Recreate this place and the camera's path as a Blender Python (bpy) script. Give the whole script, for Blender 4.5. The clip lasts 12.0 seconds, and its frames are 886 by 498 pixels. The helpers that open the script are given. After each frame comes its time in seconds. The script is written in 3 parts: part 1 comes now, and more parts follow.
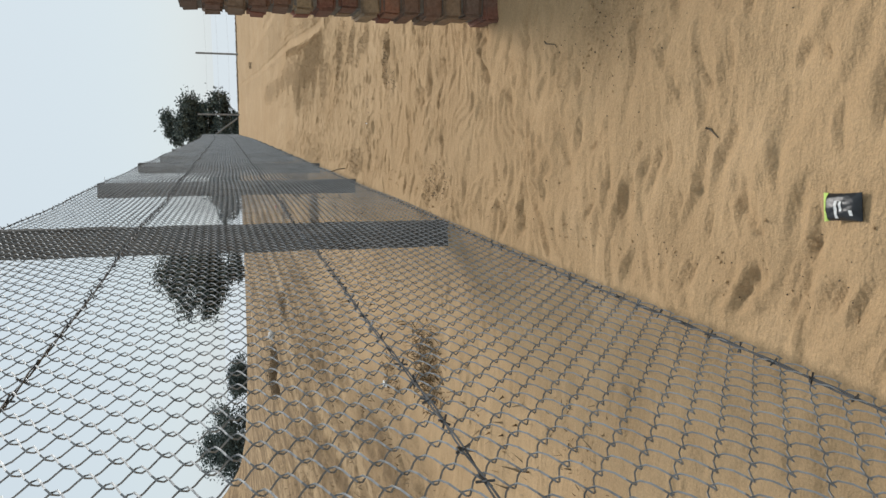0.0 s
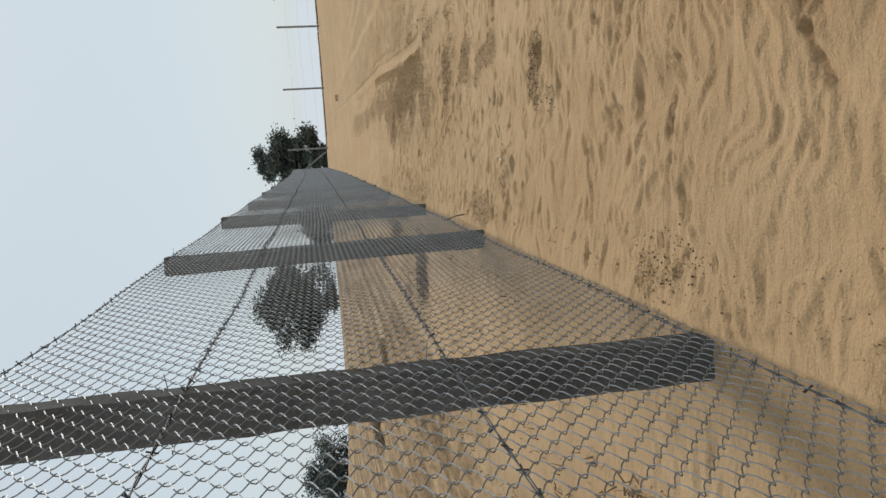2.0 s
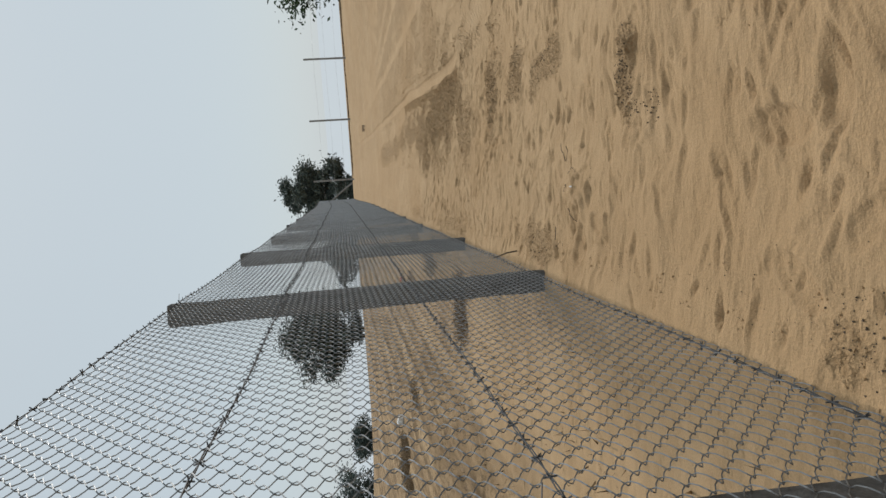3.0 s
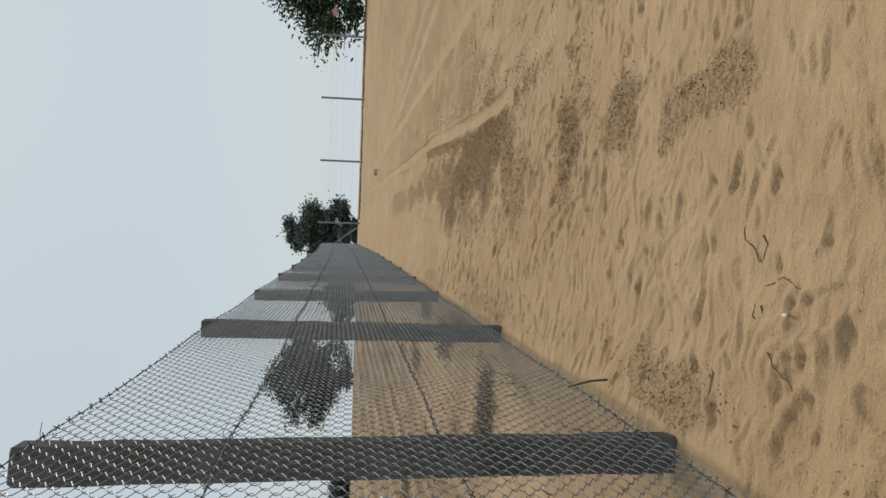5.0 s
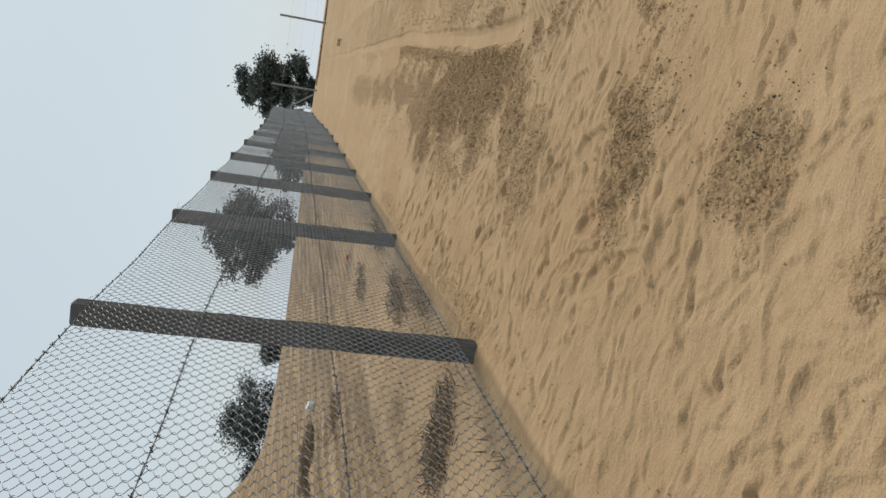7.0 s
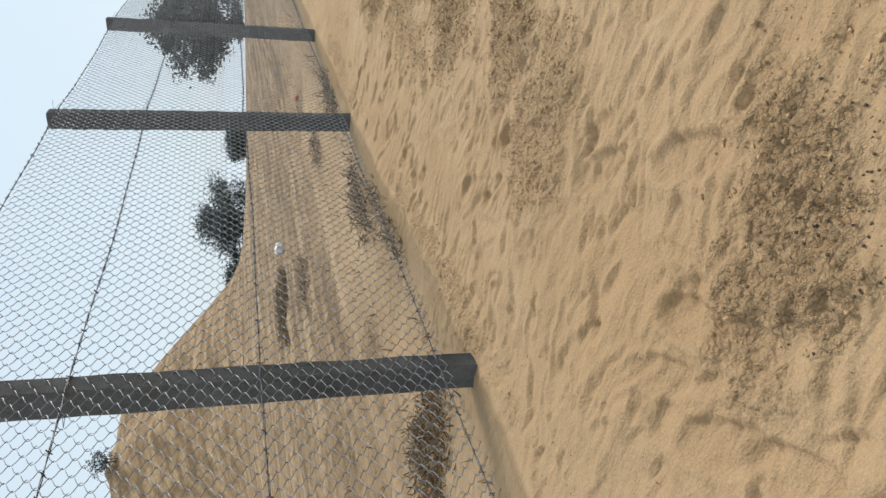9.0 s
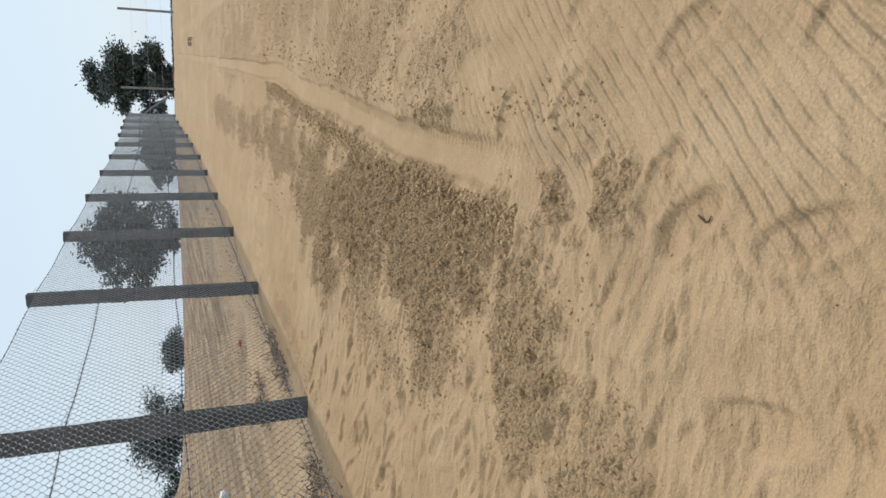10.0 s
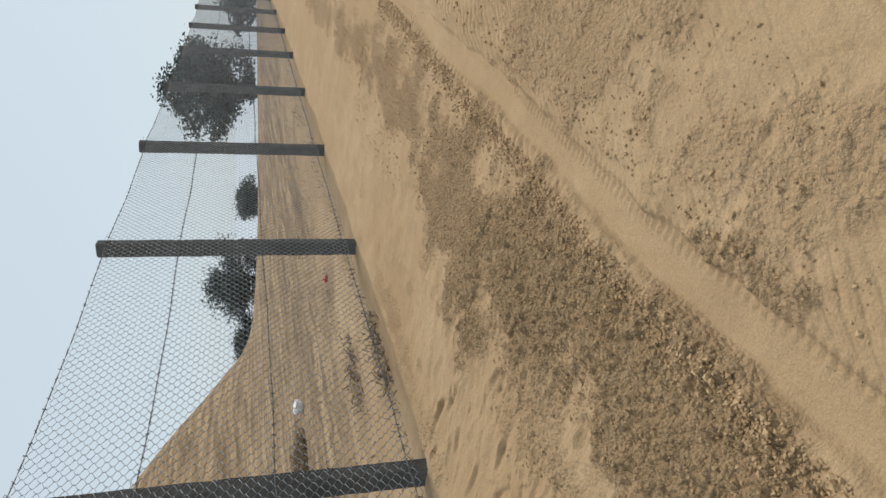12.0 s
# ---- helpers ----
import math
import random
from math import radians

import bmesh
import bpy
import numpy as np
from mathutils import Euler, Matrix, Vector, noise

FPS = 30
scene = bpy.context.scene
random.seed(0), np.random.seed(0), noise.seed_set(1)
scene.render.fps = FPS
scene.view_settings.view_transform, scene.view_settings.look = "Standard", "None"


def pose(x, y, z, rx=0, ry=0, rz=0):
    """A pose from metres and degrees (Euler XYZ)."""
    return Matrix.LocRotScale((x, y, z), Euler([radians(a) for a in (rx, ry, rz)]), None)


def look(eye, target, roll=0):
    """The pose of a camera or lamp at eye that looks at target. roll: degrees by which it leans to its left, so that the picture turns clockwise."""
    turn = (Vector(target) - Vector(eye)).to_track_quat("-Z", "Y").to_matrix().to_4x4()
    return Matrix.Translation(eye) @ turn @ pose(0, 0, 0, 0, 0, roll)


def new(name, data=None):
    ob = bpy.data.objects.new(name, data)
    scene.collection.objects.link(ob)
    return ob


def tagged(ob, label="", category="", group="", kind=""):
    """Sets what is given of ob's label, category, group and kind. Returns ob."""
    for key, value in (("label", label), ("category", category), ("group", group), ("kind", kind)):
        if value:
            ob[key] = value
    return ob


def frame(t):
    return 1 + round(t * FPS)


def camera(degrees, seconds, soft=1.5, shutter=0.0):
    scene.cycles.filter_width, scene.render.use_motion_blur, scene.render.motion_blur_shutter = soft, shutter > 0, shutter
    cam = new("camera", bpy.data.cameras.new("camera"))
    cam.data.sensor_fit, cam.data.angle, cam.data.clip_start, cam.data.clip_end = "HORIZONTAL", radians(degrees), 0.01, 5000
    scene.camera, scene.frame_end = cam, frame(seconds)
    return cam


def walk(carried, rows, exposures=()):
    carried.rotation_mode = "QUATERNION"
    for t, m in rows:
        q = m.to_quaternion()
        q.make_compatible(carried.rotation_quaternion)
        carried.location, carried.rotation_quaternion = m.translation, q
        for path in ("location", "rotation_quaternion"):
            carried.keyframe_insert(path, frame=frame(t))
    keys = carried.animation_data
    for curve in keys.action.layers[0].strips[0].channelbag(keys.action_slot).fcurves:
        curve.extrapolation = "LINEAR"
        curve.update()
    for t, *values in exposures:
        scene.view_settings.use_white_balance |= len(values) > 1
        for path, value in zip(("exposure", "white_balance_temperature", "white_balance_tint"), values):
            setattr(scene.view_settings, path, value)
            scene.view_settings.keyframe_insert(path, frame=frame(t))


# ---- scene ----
cam = camera(63.7, 12.0)
PATH = [
    (0, (0.515, -0.315, 1.118), (0.182, 1.572, 0.546), -92.4),
    (0.5, (0.539, 0.044, 1.098), (0.393, 1.963, 0.556), -94.0),
    (1, (0.568, 0.463, 1.102), (0.36, 2.394, 0.625), -94.8),
    (1.5, (0.6, 0.868, 1.109), (0.339, 2.811, 0.714), -95.0),
    (2, (0.622, 1.254, 1.126), (0.35, 3.207, 0.792), -94.9),
    (2.5, (0.593, 1.644, 1.155), (0.376, 3.607, 0.844), -94.3),
    (3, (0.609, 2.034, 1.154), (0.426, 4.007, 0.881), -94.7),
    (3.2, (0.606, 2.207, 1.141), (0.436, 4.178, 0.846), -94.4),
    (4.8, (0.7, 3.602, 1.168), (0.67, 5.584, 0.903), -88.4),
    (5, (0.73, 3.753, 1.157), (0.69, 5.733, 0.88), -88.4),
    (5.5, (0.876, 4.144, 1.191), (0.798, 6.118, 0.875), -87.1),
    (6, (0.997, 4.486, 1.185), (0.837, 6.453, 0.859), -88.7),
    (6.5, (1.196, 4.801, 1.152), (0.886, 6.743, 0.784), -88.4),
    (7, (1.337, 5.17, 1.133), (0.958, 7.083, 0.691), -83.0),
    (7.2, (1.398, 5.306, 1.087), (1.095, 7.23, 0.631), -82.5),
    (8.8, (1.74, 6.561, 0.93), (0.798, 8.217, 0.321), -92.2),
    (9, (1.828, 6.761, 0.893), (0.883, 8.435, 0.342), -91.7),
    (9.5, (2.007, 7.161, 0.867), (1.473, 8.961, 0.176), -92.8),
    (10, (2.192, 7.573, 0.873), (1.733, 9.382, 0.154), -92.5),
    (10.5, (2.425, 7.97, 0.903), (1.943, 9.757, 0.143), -91.4),
    (11, (2.544, 8.366, 0.902), (1.976, 10.118, 0.122), -91.6),
    (11.5, (2.67, 8.749, 0.915), (1.993, 10.504, 0.236), -91.9),
    (12, (2.714, 9.154, 0.955), (1.883, 10.893, 0.423), -90.9),
]
walk(cam, [(t, look(eye, target, roll)) for t, eye, target, roll in PATH],
     exposures=[(0, 0.2, 6400, 10), (1.5, 0.16, 6400, 10), (3, -0.07, 6400, 10), (5, -0.05, 6400, 10), (7.2, 0.1, 6400, 10), (8.8, 0.42, 6200, 10), (9.6, 0.30, 6050, 10), (11.2, 0.34, 6000, 10), (12, 0.16, 6250, 10)])

# ---------------------------------------------------------------- light
SUN_AZ, SUN_EL = radians(13), radians(46)      # compass-like turn from +y towards +x; height
world = bpy.data.worlds.new("overcast_sky")
scene.world = world
world.use_nodes = True
wn, wl = world.node_tree.nodes, world.node_tree.links
wn.clear()
sky = wn.new("ShaderNodeTexSky")
sky.sky_type, sky.sun_disc = "NISHITA", False
sky.sun_elevation, sky.sun_rotation = SUN_EL, SUN_AZ
sky.air_density, sky.dust_density, sky.ozone_density, sky.altitude = 1.0, 1.5, 1.0, 0
bg_sky, bg_cloud, bg_add, w_out = (wn.new("ShaderNodeBackground"), wn.new("ShaderNodeBackground"),
                                   wn.new("ShaderNodeAddShader"), wn.new("ShaderNodeOutputWorld"))
bg_sky.inputs["Strength"].default_value = 0.012
bg_cloud.inputs["Color"].default_value = (0.85, 0.955, 1.0, 1)
bg_cloud.inputs["Strength"].default_value = 0.60
wl.new(sky.outputs[0], bg_sky.inputs["Color"])
wl.new(bg_sky.outputs[0], bg_add.inputs[0])
wl.new(bg_cloud.outputs[0], bg_add.inputs[1])
wl.new(bg_add.outputs[0], w_out.inputs["Surface"])

sun_data = bpy.data.lights.new("sun", "SUN")
sun_data.energy, sun_data.angle, sun_data.color = 2.3, radians(16), (1.0, 0.95, 0.88)
sun = new("sun", sun_data)
sun_from = Vector((math.sin(SUN_AZ) * math.cos(SUN_EL), math.cos(SUN_AZ) * math.cos(SUN_EL), math.sin(SUN_EL)))
sun.matrix_world = look(sun_from * 40, (0, 0, 0))
scene.view_settings.exposure = 0.0


# ---------------------------------------------------------------- materials
class Mat:
    """A procedural material, node by node."""

    def __init__(self, name, rough=0.9, metal=0.0, spec=0.3):
        self.m = bpy.data.materials.new(name)
        self.m.use_nodes = True
        self.t = self.m.node_tree
        self.b = self.t.nodes["Principled BSDF"]
        self.b.inputs["Roughness"].default_value = rough
        self.b.inputs["Metallic"].default_value = metal
        self.b.inputs["Specular IOR Level"].default_value = spec
        self.co = None

    def node(self, kind, **values):
        n = self.t.nodes.new(kind)
        for k, v in values.items():
            n.inputs[k].default_value = v
        return n

    def link(self, a, b):
        self.t.links.new(a, b)

    def coords(self, scale=(1, 1, 1)):
        c = self.t.nodes.new("ShaderNodeTexCoord")
        mp = self.node("ShaderNodeMapping", Scale=scale)
        self.link(c.outputs["Object"], mp.inputs["Vector"])
        return mp.outputs[0]

    def noise(self, scale, detail=4.0, rough=0.55, stretch=(1, 1, 1)):
        n = self.node("ShaderNodeTexNoise", Scale=scale, Detail=detail, Roughness=rough)
        self.link(self.coords(stretch), n.inputs["Vector"])
        return n.outputs["Fac"]

    def ramp(self, fac, stops):
        r = self.t.nodes.new("ShaderNodeValToRGB")
        while len(r.color_ramp.elements) < len(stops):
            r.color_ramp.elements.new(0.5)
        for e, (p, c) in zip(r.color_ramp.elements, stops):
            e.position = p
            e.color = (*c, 1) if len(c) == 3 else c
        self.link(fac, r.inputs["Fac"])
        return r.outputs["Color"]

    def mix(self, fac, a, b, how="MIX"):
        n = self.t.nodes.new("ShaderNodeMix")
        n.data_type, n.blend_type = "RGBA", how
        for k, v in ((0, fac), (6, a), (7, b)):
            if isinstance(v, (int, float)):
                n.inputs[k].default_value = v
            elif isinstance(v, tuple):
                n.inputs[k].default_value = (*v, 1)
            else:
                self.link(v, n.inputs[k])
        return n.outputs[2]

    def math(self, how, a, b):
        n = self.t.nodes.new("ShaderNodeMath")
        n.operation = how
        for k, v in ((0, a), (1, b)):
            if isinstance(v, (int, float)):
                n.inputs[k].default_value = v
            else:
                self.link(v, n.inputs[k])
        return n.outputs[0]

    def attr(self, name):
        a = self.t.nodes.new("ShaderNodeAttribute")
        a.attribute_name = name
        s = self.t.nodes.new("ShaderNodeSeparateColor")
        self.link(a.outputs["Color"], s.inputs[0])
        return s.outputs

    def random(self):
        return self.t.nodes.new("ShaderNodeObjectInfo").outputs["Random"]

    def island(self):
        return self.t.nodes.new("ShaderNodeNewGeometry").outputs["Random Per Island"]

    def color(self, c):
        if isinstance(c, tuple):
            self.b.inputs["Base Color"].default_value = (*c, 1)
        else:
            self.link(c, self.b.inputs["Base Color"])

    def bump(self, height, strength, distance):
        n = self.node("ShaderNodeBump", Strength=strength, Distance=distance)
        self.link(height, n.inputs["Height"])
        self.link(n.outputs[0], self.b.inputs["Normal"])


def sand_material():
    m = Mat("sand", 0.95, spec=0.15)
    mask = m.attr("mask")
    wind = m.attr("blown")
    blown = wind[0]
    big = m.noise(0.35, 5, 0.6)
    mid = m.noise(3.2, 6, 0.65)
    grain = m.noise(160, 3, 0.7)
    fine = m.noise(38, 5, 0.7)
    dry = m.ramp(mid, [(0.25, (0.34, 0.24, 0.14)), (0.55, (0.415, 0.30, 0.18)), (0.8, (0.475, 0.352, 0.222))])
    dry = m.mix(m.ramp(big, [(0.4, (0, 0, 0)), (0.65, (1, 1, 1))]), dry, (0.37, 0.255, 0.143))
    patch = m.noise(1.3, 8, 0.72, (1, 0.45, 1))
    dry = m.mix(m.ramp(patch, [(0.5, (0, 0, 0)), (0.68, (0.55, 0.55, 0.55))]), dry, (0.335, 0.228, 0.127))
    crust = m.ramp(fine, [(0.3, (0.245, 0.158, 0.082)), (0.46, (0.385, 0.265, 0.147)), (0.7, (0.48, 0.35, 0.208))])
    bare = m.ramp(m.noise(6.0, 6, 0.75), [(0.42, (0.1, 0.1, 0.1)), (0.56, (0.9, 0.9, 0.9))])
    c = m.mix(m.math("MULTIPLY", mask[0], bare), dry, crust)
    streak = m.noise(1.6, 5, 0.65, (1.7, 0.16, 1))
    clumps = m.noise(7.0, 6, 0.75, (1, 0.55, 1))
    field = m.ramp(streak, [(0.38, (0.19, 0.132, 0.077)), (0.5, (0.30, 0.212, 0.124)), (0.62, (0.44, 0.322, 0.196))])
    field = m.mix(m.ramp(clumps, [(0.5, (0, 0, 0)), (0.68, (0.9, 0.9, 0.9))]), field, (0.11, 0.08, 0.048))
    c = m.mix(mask[1], c, field)
    # darker brown in the sand's hollows and footprints
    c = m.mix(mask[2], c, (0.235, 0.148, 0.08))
    c = m.mix(0.22, c, m.ramp(grain, [(0.35, (0.25, 0.18, 0.11)), (0.65, (0.85, 0.7, 0.5))]), "OVERLAY")
    m.color(c)
    crumb = m.noise(60, 3, 0.75)
    pebble = m.node("ShaderNodeTexVoronoi", Scale=70.0)
    m.link(m.coords((1, 0.75, 1)), pebble.inputs["Vector"])
    scuff = m.noise(13.0, 4, 0.6, (0.55, 1.2, 1))
    still = m.math("SUBTRACT", 1.0, m.math("MULTIPLY", wind[0], 0.85))
    h = m.math("ADD", m.math("MULTIPLY", grain, 0.15), m.math("MULTIPLY", fine, 0.36))
    h = m.math("ADD", h, m.math("MULTIPLY", m.math("MULTIPLY", scuff, still), 0.7))
    drift = m.noise(11.0, 4, 0.6, (0.42, 1.25, 1))
    crest = m.math("SUBTRACT", 1.0, m.math("MULTIPLY", m.math("ABSOLUTE", m.math("SUBTRACT", drift, 0.5), 0.0), 6.0))
    h = m.math("ADD", h, m.math("MULTIPLY", m.math("MULTIPLY", crest, still), m.math("SUBTRACT", 0.14, m.math("MULTIPLY", mask[0], 0.12))))
    rough = m.math("SUBTRACT", m.math("MULTIPLY", crumb, 1.6), pebble.outputs["Distance"])
    h = m.math("ADD", h, m.math("MULTIPLY", m.math("MULTIPLY", rough, m.math("MAXIMUM", mask[0], m.math("MULTIPLY", mask[1], 0.35))), 1.3))
    # wind ripples: short, uneven crests, steeper on one side
    place = m.t.nodes.new("ShaderNodeTexCoord")
    axes = m.t.nodes.new("ShaderNodeSeparateXYZ")
    m.link(place.outputs["Object"], axes.inputs[0])
    turns = 2 * math.pi / 0.041
    across = m.math("SUBTRACT", m.math("MULTIPLY", axes.outputs[0], 0.78 * turns), m.math("MULTIPLY", axes.outputs[1], 0.63 * turns))
    phase = m.math("ADD", across, m.math("MULTIPLY", m.noise(2.6, 3, 0.5), 9.0))
    swell = m.math("ADD", m.math("SINE", phase, 0.0), m.math("MULTIPLY", m.math("SINE", m.math("ADD", m.math("MULTIPLY", phase, 2.0), 0.9), 0.0), 0.35))
    gaps = m.math("MULTIPLY", m.ramp(m.noise(6.0, 4, 0.65, (1, 0.6, 1)), [(0.38, (0.05, 0.05, 0.05)), (0.6, (1, 1, 1))]), wind[1])
    h = m.math("ADD", h, m.math("MULTIPLY", m.math("MULTIPLY", swell, gaps), 0.28))
    m.bump(h, 0.9, 0.022)
    return m.m


def brick_material(name, tone):
    m = Mat(name, 0.92, spec=0.2)
    tones = [(0.0, (0.22, 0.078, 0.055)), (0.25, (0.17, 0.095, 0.07)), (0.45, (0.27, 0.185, 0.115)), (0.65, (0.15, 0.10, 0.08)), (0.85, (0.30, 0.225, 0.14)), (1.0, (0.25, 0.10, 0.07))]
    base = m.ramp(m.random(), tones)
    stain = m.noise(9, 6, 0.7)
    speck = m.noise(70, 4, 0.7)
    base = m.mix(m.ramp(stain, [(0.42, (0, 0, 0)), (0.7, (0.85, 0.85, 0.85))]), base, tone)
    base = m.mix(0.45, base, m.ramp(speck, [(0.3, (0.2, 0.17, 0.14)), (0.7, (0.8, 0.75, 0.7))]), "OVERLAY")
    m.color(base)
    m.bump(m.math("ADD", m.noise(26, 5, 0.7), m.math("MULTIPLY", speck, 0.4)), 0.8, 0.008)
    return m.m


def plain_material(name, dark, light, scale, rough=0.9, metal=0.0, bump=0.004, spec=0.3):
    m = Mat(name, rough, metal, spec)
    n1, n2 = m.noise(scale, 6, 0.65), m.noise(scale * 9, 4, 0.7)
    m.color(m.mix(0.35, m.ramp(n1, [(0.3, dark), (0.7, light)]), m.ramp(n2, [(0.3, (0.25, 0.25, 0.25)), (0.7, (0.75, 0.75, 0.75))]), "OVERLAY"))
    if bump:
        m.bump(n2, 0.6, bump)
    return m.m


def concrete_material():
    m = Mat("weathered_concrete", 0.88, spec=0.25)
    a, b, g = m.noise(4.5, 6, 0.65, (1, 1, 0.5)), m.noise(14, 5, 0.7), m.noise(110, 3, 0.7)
    c = m.ramp(a, [(0.28, (0.05, 0.052, 0.052)), (0.5, (0.095, 0.097, 0.097)), (0.75, (0.16, 0.164, 0.164))])
    c = m.mix(m.ramp(b, [(0.56, (0, 0, 0)), (0.7, (0.5, 0.5, 0.5))]), c, (0.095, 0.072, 0.055))
    c = m.mix(0.4, c, m.ramp(g, [(0.3, (0.25, 0.25, 0.25)), (0.7, (0.78, 0.78, 0.78))]), "OVERLAY")
    m.color(c)
    m.bump(m.math("ADD", m.math("MULTIPLY", g, 0.5), b), 0.7, 0.006)
    return m.m


def leaf_material(name, dark, light):
    m = Mat(name, 0.6, spec=0.25)
    m.color(m.ramp(m.island(), [(0.0, dark), (0.6, tuple((a + b) / 2 for a, b in zip(dark, light))), (1.0, light)]))
    return m.m


SAND = sand_material()
BRICK = brick_material("clay_brick", (0.145, 0.115, 0.092))
MORTAR = plain_material("mud_mortar", (0.11, 0.09, 0.072), (0.24, 0.205, 0.165), 12, bump=0.01)
CONCRETE = concrete_material()
WIRE = plain_material("galvanised_wire", (0.17, 0.182, 0.192), (0.32, 0.337, 0.35), 8, rough=0.55, metal=0.3, bump=0)
BARBED = plain_material("dull_barbed_wire", (0.035, 0.037, 0.04), (0.12, 0.126, 0.134), 10, rough=0.55, metal=0.0, bump=0)
CLOD = plain_material("dry_earth", (0.33, 0.215, 0.112), (0.54, 0.375, 0.205), 14, bump=0.006)
BARK = plain_material("bark", (0.07, 0.055, 0.045), (0.17, 0.145, 0.12), 6, bump=0.02)
PALE_POLE = plain_material("pale_weathered_pole", (0.16, 0.16, 0.16), (0.30, 0.30, 0.29), 5, bump=0.004)
# LEAF_DARK is paled and greyed: distance haze put into the leaf colour
LEAF_DARK = leaf_material("hazed_dark_leaves", (0.045, 0.06, 0.056), (0.125, 0.152, 0.125))
LEAF_GREEN = leaf_material("green_leaves", (0.018, 0.038, 0.02), (0.075, 0.12, 0.055))
LEAF_GREY = leaf_material("grey_green_leaves", (0.045, 0.062, 0.06), (0.12, 0.155, 0.14))
STRAW = leaf_material("dead_weed_stalks", (0.11, 0.075, 0.042), (0.33, 0.24, 0.14))
TWIG = plain_material("dry_twig", (0.05, 0.037, 0.027), (0.13, 0.10, 0.07), 30, bump=0)
BLACK_FILM = plain_material("black_printed_film", (0.008, 0.009, 0.011), (0.02, 0.022, 0.025), 20, rough=0.28, bump=0.0015, spec=0.5)
GREEN_FILM = plain_material("lime_green_film", (0.42, 0.58, 0.12), (0.5, 0.66, 0.18), 20, rough=0.35, bump=0, spec=0.5)
WHITE_FILM = plain_material("white_plastic", (0.55, 0.55, 0.54), (0.8, 0.8, 0.78), 12, rough=0.5, bump=0.002)
PINK_CLOTH = plain_material("faded_pink_cloth", (0.42, 0.24, 0.19), (0.55, 0.34, 0.27), 6, bump=0.003)
RED_FILM = plain_material("red_plastic", (0.35, 0.03, 0.02), (0.5, 0.05, 0.03), 20, rough=0.4, bump=0)


# ---------------------------------------------------------------- helpers
def part(name, bm, material, parent=None, label=""):
    me = bpy.data.meshes.new(name)
    bm.to_mesh(me)
    bm.free()
    me.materials.append(material)
    ob = new(name, me)
    ob.parent = parent
    if label:
        ob["label"] = label
    return ob


def raw(name, verts, faces, material, parent=None, label="", smooth=False):
    me = bpy.data.meshes.new(name)
    me.from_pydata([tuple(v) for v in verts], [], [tuple(f) for f in faces])
    me.materials.append(material)
    if smooth:
        me.shade_smooth()
    ob = new(name, me)
    ob.parent = parent
    if label:
        ob["label"] = label
    return ob


def empty(name, place, label, category, group="", kind=""):
    ob = new(name)
    ob.location = place
    ob.empty_display_size = 0.2
    return tagged(ob, label, category, group, kind)


TABLES = {}


def lattice(x, y, freq, seed):
    """Smooth value noise from -1 to 1."""
    if seed not in TABLES:
        TABLES[seed] = np.random.RandomState(seed).uniform(-1, 1, (256, 256))
    table = TABLES[seed]
    u, v = x * freq, y * freq
    i, j = np.floor(u).astype(int), np.floor(v).astype(int)
    a, b = u - i, v - j
    a, b = a * a * (3 - 2 * a), b * b * (3 - 2 * b)
    i0, i1, j0, j1 = i & 255, (i + 1) & 255, j & 255, (j + 1) & 255
    return (table[i0, j0] * (1 - a) + table[i1, j0] * a) * (1 - b) + (table[i0, j1] * (1 - a) + table[i1, j1] * a) * b


def fbm(x, y, freq, seed, octaves=4, gain=0.5):
    total, size = 0, 1
    for k in range(octaves):
        total = total + size * lattice(x + 17.3 * k, y - 9.1 * k, freq * 2 ** k, seed + k)
        size *= gain
    return total


def smooth(a, b, v):
    u = np.clip((v - a) / (b - a), 0, 1)
    return u * u * (3 - 2 * u)


def tubes(paths, radius, sides=3):
    """Vertices and faces of thin tubes along polylines (arrays of points)."""
    verts, faces = [], []
    turn = [2 * math.pi * k / sides for k in range(sides)]
    for p in paths:
        p = np.asarray(p, float)
        r = radius if np.ndim(radius) else np.full(len(p), radius)
        d = np.gradient(p, axis=0)
        d /= np.maximum(np.linalg.norm(d, axis=1, keepdims=True), 1e-9)
        side = np.cross(d, (0.31, 0.17, 0.93))
        side /= np.maximum(np.linalg.norm(side, axis=1, keepdims=True), 1e-9)
        up = np.cross(d, side)
        start = len(verts)
        for k in range(len(p)):
            for w in turn:
                verts.append(p[k] + r[k] * (math.cos(w) * side[k] + math.sin(w) * up[k]))
        for k in range(len(p) - 1):
            for s in range(sides):
                a, b = start + k * sides + s, start + k * sides + (s + 1) % sides
                faces.append((a, b, b + sides, a + sides))
        faces.append(tuple(start + s for s in reversed(range(sides))))
        faces.append(tuple(start + (len(p) - 1) * sides + s for s in range(sides)))
    return verts, faces


# ---------------------------------------------------------------- ground
# wheel tracks: middle x at y = 11, slope to y = 15, slope beyond, from y, to y, half width
TRACKS = ((1.92, 0.07, 0.02, 9.3, 42.0, 0.085), (3.50, 0.0, 0.0, 9.5, 41.0, 0.13), (5.3, -0.11, -0.11, 14.0, 34.0, 0.12),
          (6.35, -0.16, -0.16, 15.0, 36.0, 0.12), (8.4, -0.24, -0.24, 15.0, 36.0, 0.11))
LUG_X = (2.50, 2.59)      # a tractor tyre's two rows of lugs
